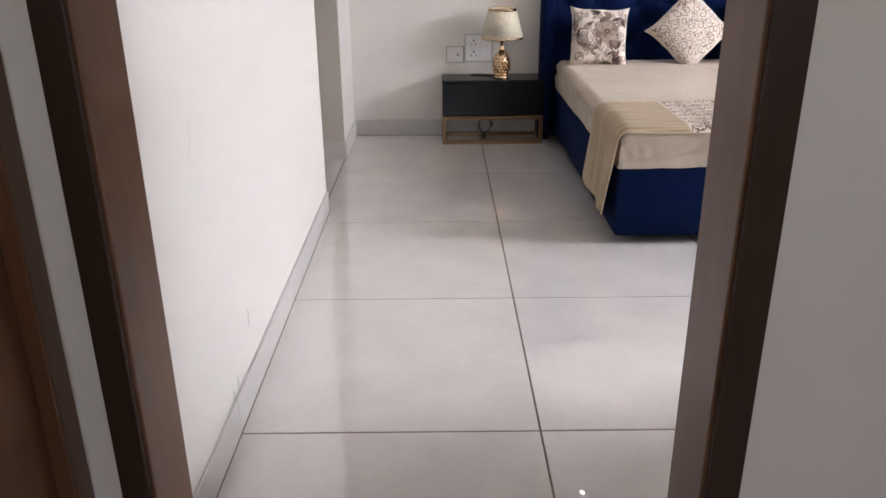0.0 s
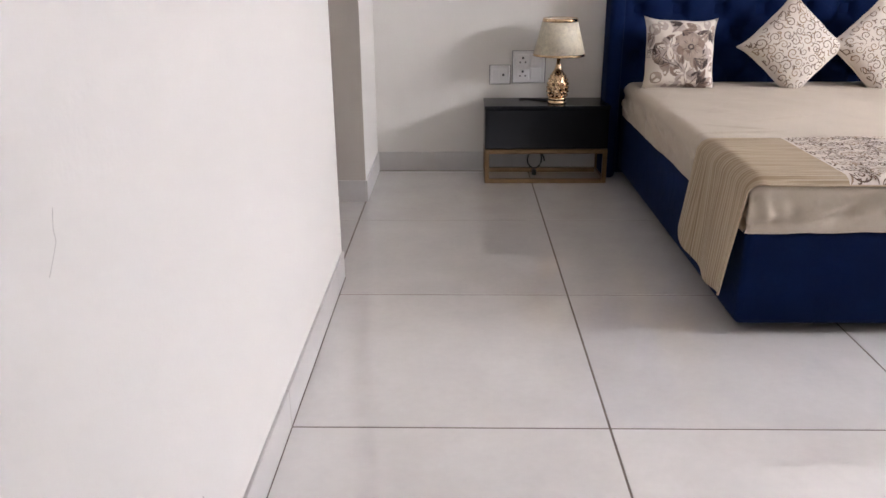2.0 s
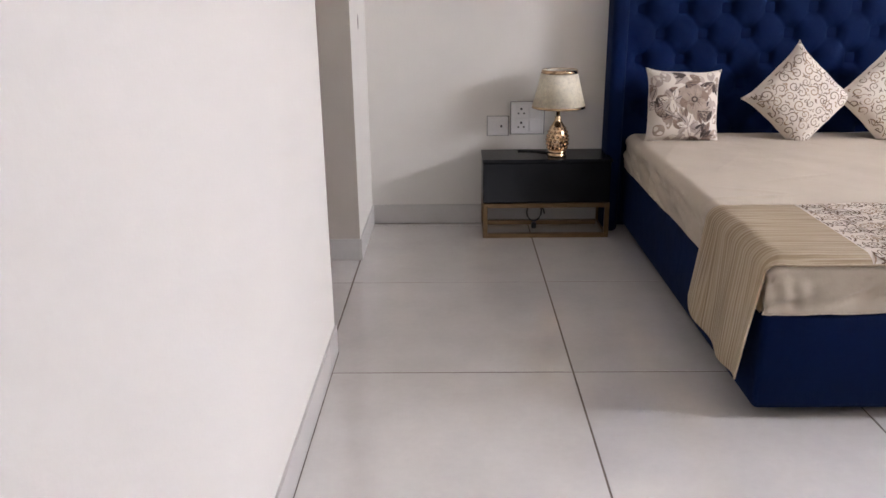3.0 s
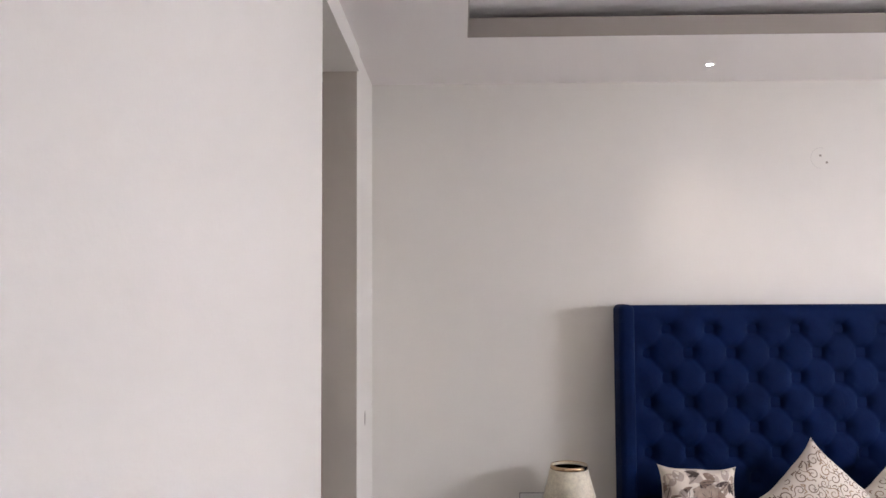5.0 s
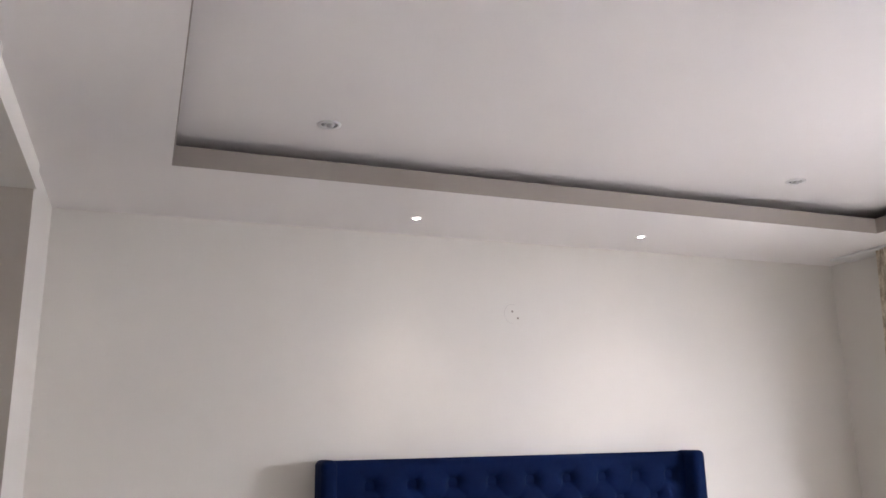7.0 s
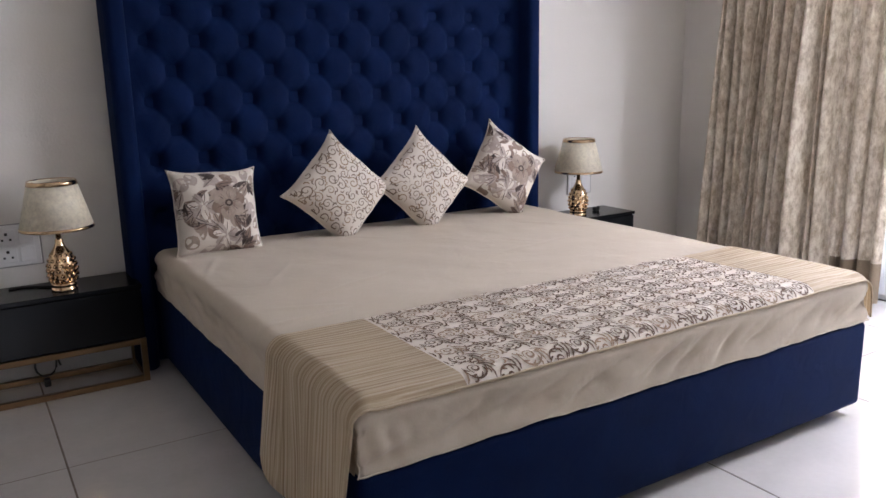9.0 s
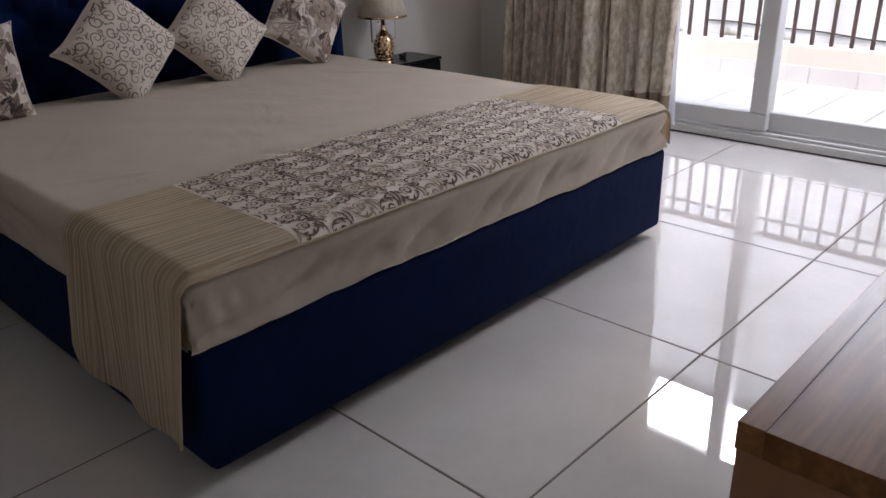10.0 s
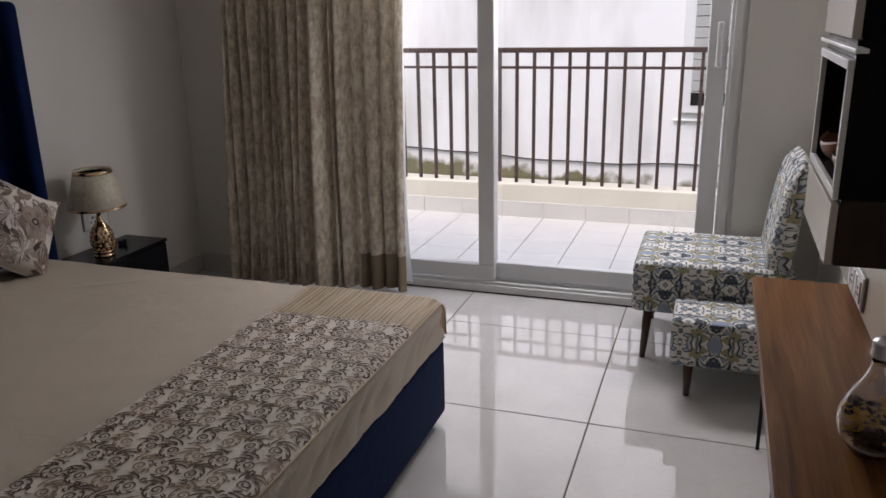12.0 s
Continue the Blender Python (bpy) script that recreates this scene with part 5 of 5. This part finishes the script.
chair = thing("accent_chair", (3.27, 0.45, 0), "armless accent chair in white, slate-blue and olive ikat fabric", "chair")
part("seat", box(3.005, 3.535, 0.10, 0.725, 0.215, 0.435, 0.026, 5), M["ikat"], chair, smooth=True)
rim = [(3.012, 0.15, 0.421), (3.012, 0.69, 0.421), (3.03, 0.716, 0.421), (3.51, 0.716, 0.421), (3.528, 0.69, 0.421), (3.528, 0.15, 0.421)]
part("piping", tube(rim, 0.0045, 6), M["ikat"], chair, smooth=True)
bm = bmesh.new()


def back_point(u, v, face):
    x = 3.02 + 0.5 * u
    z = 0.34 + 0.535 * v - 0.05 * (2 * u - 1) ** 4 * v
    y = 0.158 - 0.055 * v ** 1.6 + 0.018 * (2 * u - 1) ** 2
    t = 0.058 * (1 - (2 * u - 1) ** 8) ** 0.4 * (1 - max(0, (v - 0.6) / 0.4) ** 4) ** 0.5 * (0.7 + 0.3 * (1 - v))
    return Vector((x, y + face * t, z))


for face in (-1, 1):
    sheet_grid(20, 20, lambda u, v: back_point(u, v, face), bm)
bmesh.ops.remove_doubles(bm, verts=bm.verts, dist=0.0006)
bmesh.ops.recalc_face_normals(bm, faces=bm.faces)
part("backrest", bm, M["ikat"], chair, "leaning upholstered back", True)
for lx, ly, sx, sy in ((3.06, 0.655, -0.022, 0.015), (3.48, 0.655, 0.022, 0.015), (3.06, 0.16, -0.022, -0.03), (3.48, 0.16, 0.022, -0.03)):
    leg(lx, ly, 0.235, sx, sy, chair)

stool = thing("footstool", (2.84, 0.37, 0), "low footstool in white, slate-blue and olive ikat fabric beside the chair", "footstool")
part("cushion", box(2.70, 2.985, 0.125, 0.545, 0.13, 0.312, 0.015, 4), M["ikat"], stool, smooth=True)
part("piping", tube([(2.706, 0.145, 0.302), (2.706, 0.53, 0.302), (2.72, 0.541, 0.302), (2.965, 0.541, 0.302), (2.98, 0.53, 0.302)], 0.0035, 6), M["ikat"], stool, smooth=True)
for lx, ly in ((2.735, 0.475), (2.95, 0.475), (2.735, 0.175), (2.95, 0.175)):
    leg(lx, ly, 0.145, -0.008 if lx < 2.8 else 0.008, 0, stool, 0.019)

# ---- balcony ----
structure("balcony_slab", box(EAST + 0.24, 5.75, -1.0, 4.6, -0.3, -0.022), M["balcony_grout"], "balcony slab under its tiles", "floor")
structure("balcony_sill", box(3.765, EAST + 0.24, WIN_Y0, WIN_Y1, -0.1, 0.03), M["balcony_tile"], "cream tiled door sill", "sill")
par = tagged(new("parapet"), "low cream-painted balcony kerb with a tile skirting", "parapet", kind="structure")
part("kerb", box(5.30, 5.50, -1.0, 4.6, -0.022, 0.222, 0.008), M["parapet"], par)
railing = thing("railing", (5.37, 1.5, 0.222), "dark brown painted steel balcony railing with upright bars", "railing")
part("top_rail", box(5.35, 5.39, -1.0, 4.6, 1.145, 1.18, 0.004), M["rail"], railing)
part("mid_rail", box(5.36, 5.38, -1.0, 4.6, 1.035, 1.053, 0.002), M["rail"], railing)
bar = None
for k in range(-20, 26):
    y = 1.427 + 0.1245 * k
    if bar is None:
        bar = part("bar", box(5.359, 5.381, y - 0.011, y + 0.011, 0.215, 1.146, 0.001), M["rail"], railing)
        bar0 = y
    else:
        o = new("bar", bar.data)
        o.parent = railing
        o.location = (0, y - bar0, 0)

# ---- house opposite ----
house = thing("neighbour_house", (8.6, 3.0, -3.5), "white rendered house opposite, stained and mossy at its foot", "house")
part("wall", box(8.0, 9.2, -5, 12, -3.5, 4.45), M["render_wall"], house, "weathered white rendered wall")
part("eave", box(7.9, 9.3, -5, 12, 4.45, 4.86, 0.01), M["roof_grey"], house, "grey concrete roof edge")
for k in range(90):
    y = -4.9 + 0.185 * k
    part("roof_tile", tube([(7.86, y, 4.862), (8.5, y, 4.96)], 0.075, 10), M["roof_grey"], house, smooth=True)
win = part("window", box(7.955, 8.0, 0.05, 0.80, 0.42, 2.2, 0.01), M["upvc"], house, "white framed window with grey shutter slats")
part("recess", box(7.95, 7.958, 0.12, 0.70, 0.50, 0.62), M["black"], win)
for k in range(15):
    part("slat", box(7.935, 7.953, 0.12, 0.70, 0.64 + 0.1 * k, 0.73 + 0.1 * k, 0.004), M["blind"], win)
part("sill", box(7.97, 8.0, 0.0, 0.85, 0.344, 0.356, 0.003), M["render_wall"], house)
cable = thing("wall_cable", (7.98, 2.0, -0.1), "slack black cable running along the opposite wall", "cable")
part("cable", tube([(7.985, 3.9 - 0.06 * k, -0.02 - 0.08 * math.sin(min(1, k / 40) * 1.5) + 0.014 * math.sin(k * 0.13) + 0.006 * math.sin(k * 0.41)) for k in range(80)], 0.008, 6), M["black_plastic"], cable, smooth=True)
ground = structure("ground", box(5.75, 60, -60, 60, -3.7, -3.5), M["parapet"], "pale concrete ground between the houses", "ground")

# ---- marks on the walls ----
crack = thing("wall_crack", (WEST, -0.09, 0.8), "hairline crack in the painted wall", "crack")
part("line", tube([(WEST + 0.0004, -0.078, 0.83), (WEST + 0.0004, -0.084, 0.81), (WEST + 0.0004, -0.083, 0.795), (WEST + 0.0004, -0.095, 0.78), (WEST + 0.0004, -0.108, 0.765)], 0.00028, 5), M["mark"], crack)
nick = thing("wall_nick", (-0.797, 2.962, 1.018), "small grey chipped spot in the wall plaster", "scuff")
part("chip", lathe([(0.001, 0.0018), (0.012, 0.0015), (0.016, 0.0)], (-0.797, 2.962, 1.018), 14), M["crack"], nick, smooth=True)
nick.children[0].matrix_basis = pose(0, 0, 0, 0, 90, 0) @ Matrix.Diagonal((2.2, 1, 1, 1))
for y, z, h in ((0.21, 0.225, 0.03), (0.05, 0.12, 0.025), (0.0, 0.11, 0.018)):
    sc = thing("scuff", (WEST, y, z), "small grey scuff on the painted wall", "scuff")
    bm = bmesh.new()
    vs = [bm.verts.new((WEST + 0.0006, y + 0.006 * math.cos(a) + 0.002 * math.sin(3 * a), z + h * math.sin(a))) for a in [k * 0.5236 for k in range(12)]]
    bm.faces.new(vs)
    part("smear", bm, M["mark"], sc)

# ---- floor tiles, skirting and balcony tiles ----
floor = tagged(part("floor", box(-2.1, EAST + 0.2, -4.75, NORTH + 0.1, -0.1, -0.0012), M["grout"]), "large glossy pale-grey vitrified floor tiles with dark joints", "floor", kind="structure")
T, G = 0.8, 0.0026


def tile(name, x0, x1, y0, y1, z0, z1, mat, parent, cache={}):
    key = (name, round(x1 - x0, 3), round(y1 - y0, 3))
    if key not in cache:
        bm = box(-(x1 - x0) / 2, (x1 - x0) / 2, -(y1 - y0) / 2, (y1 - y0) / 2, z0, z1, 0.0012, 1)
        mesh = bpy.data.meshes.new(name)
        bm.to_mesh(mesh)
        bm.free()
        mesh.materials.append(mat)
        cache[key] = mesh
    ob = new(name, cache[key])
    ob.parent = parent
    ob.location = ((x0 + x1) / 2, (y0 + y1) / 2, 0)
    return ob


for i in range(-3, 5):
    for j in range(-6, 5):
        x0, x1 = i * T + G, (i + 1) * T - G
        y0, y1 = j * T + G, (j + 1) * T - G
        if j < -1 and not -2 <= i <= 1:
            continue
        tile("floor_tile", x0, min(x1, EAST + 0.05), y0, min(y1, NORTH + 0.02), -0.006, 0.0, M["tile"], floor)

skirt = tagged(new("baseboard"), "pale grey tile skirting along the walls", "skirting", kind="structure")


def skirting(x0, x1, y0, y1):
    part("skirting_tile", box(x0, x1, y0, y1, 0.0, 0.1, 0.0015, 1), M["skirting"], skirt)


for y0, y1 in ((DOOR_Y1 + 0.002, -0.001), (0.001, 0.799), (0.801, 1.599), (1.601, 1.75)):
    skirting(WEST, WEST + 0.008, y0, y1)
skirting(-0.797, -0.789, 2.677, NORTH)
skirting(-1.5, -0.797, 2.677, 2.685)
part("grout_line", box(WEST + 0.008, WEST + 0.0105, DOOR_Y1, 1.75, 0.0, 0.0012), M["grout"], skirt, "dark joint at the wall foot")
part("grout_line", box(-0.789, EAST, NORTH - 0.012, NORTH - 0.008, 0.0, 0.0012), M["grout"], skirt, "dark joint at the wall foot")
for x0, x1 in ((-0.789, -0.001), (0.001, 0.799), (0.801, 1.599), (1.601, 2.399), (2.401, 3.199), (3.201, EAST - 0.008)):
    skirting(x0, x1, NORTH - 0.008, NORTH)
skirting(EAST - 0.008, EAST, WIN_Y1 + 0.01, NORTH)
skirting(EAST - 0.008, EAST, SOUTH, WIN_Y0)
skirting(0.42, EAST - 0.008, SOUTH, SOUTH + 0.008)

bfloor = tagged(new("balcony_floor"), "cream square balcony floor tiles", "floor", kind="structure")
for i in range(5):
    for j in range(-6, 13):
        tile("balcony_tile", 3.815 + 0.305 * i, 3.815 + 0.305 * i + 0.30, 0.36 + 0.305 * j, 0.66 + 0.305 * j, -0.026, -0.018, M["balcony_tile"], bfloor)
for j in range(-6, 13):
    part("skirting_tile", box(5.288, 5.30, 0.36 + 0.305 * j, 0.663 + 0.305 * j, -0.018, 0.095, 0.001, 1), M["balcony_tile"], par)
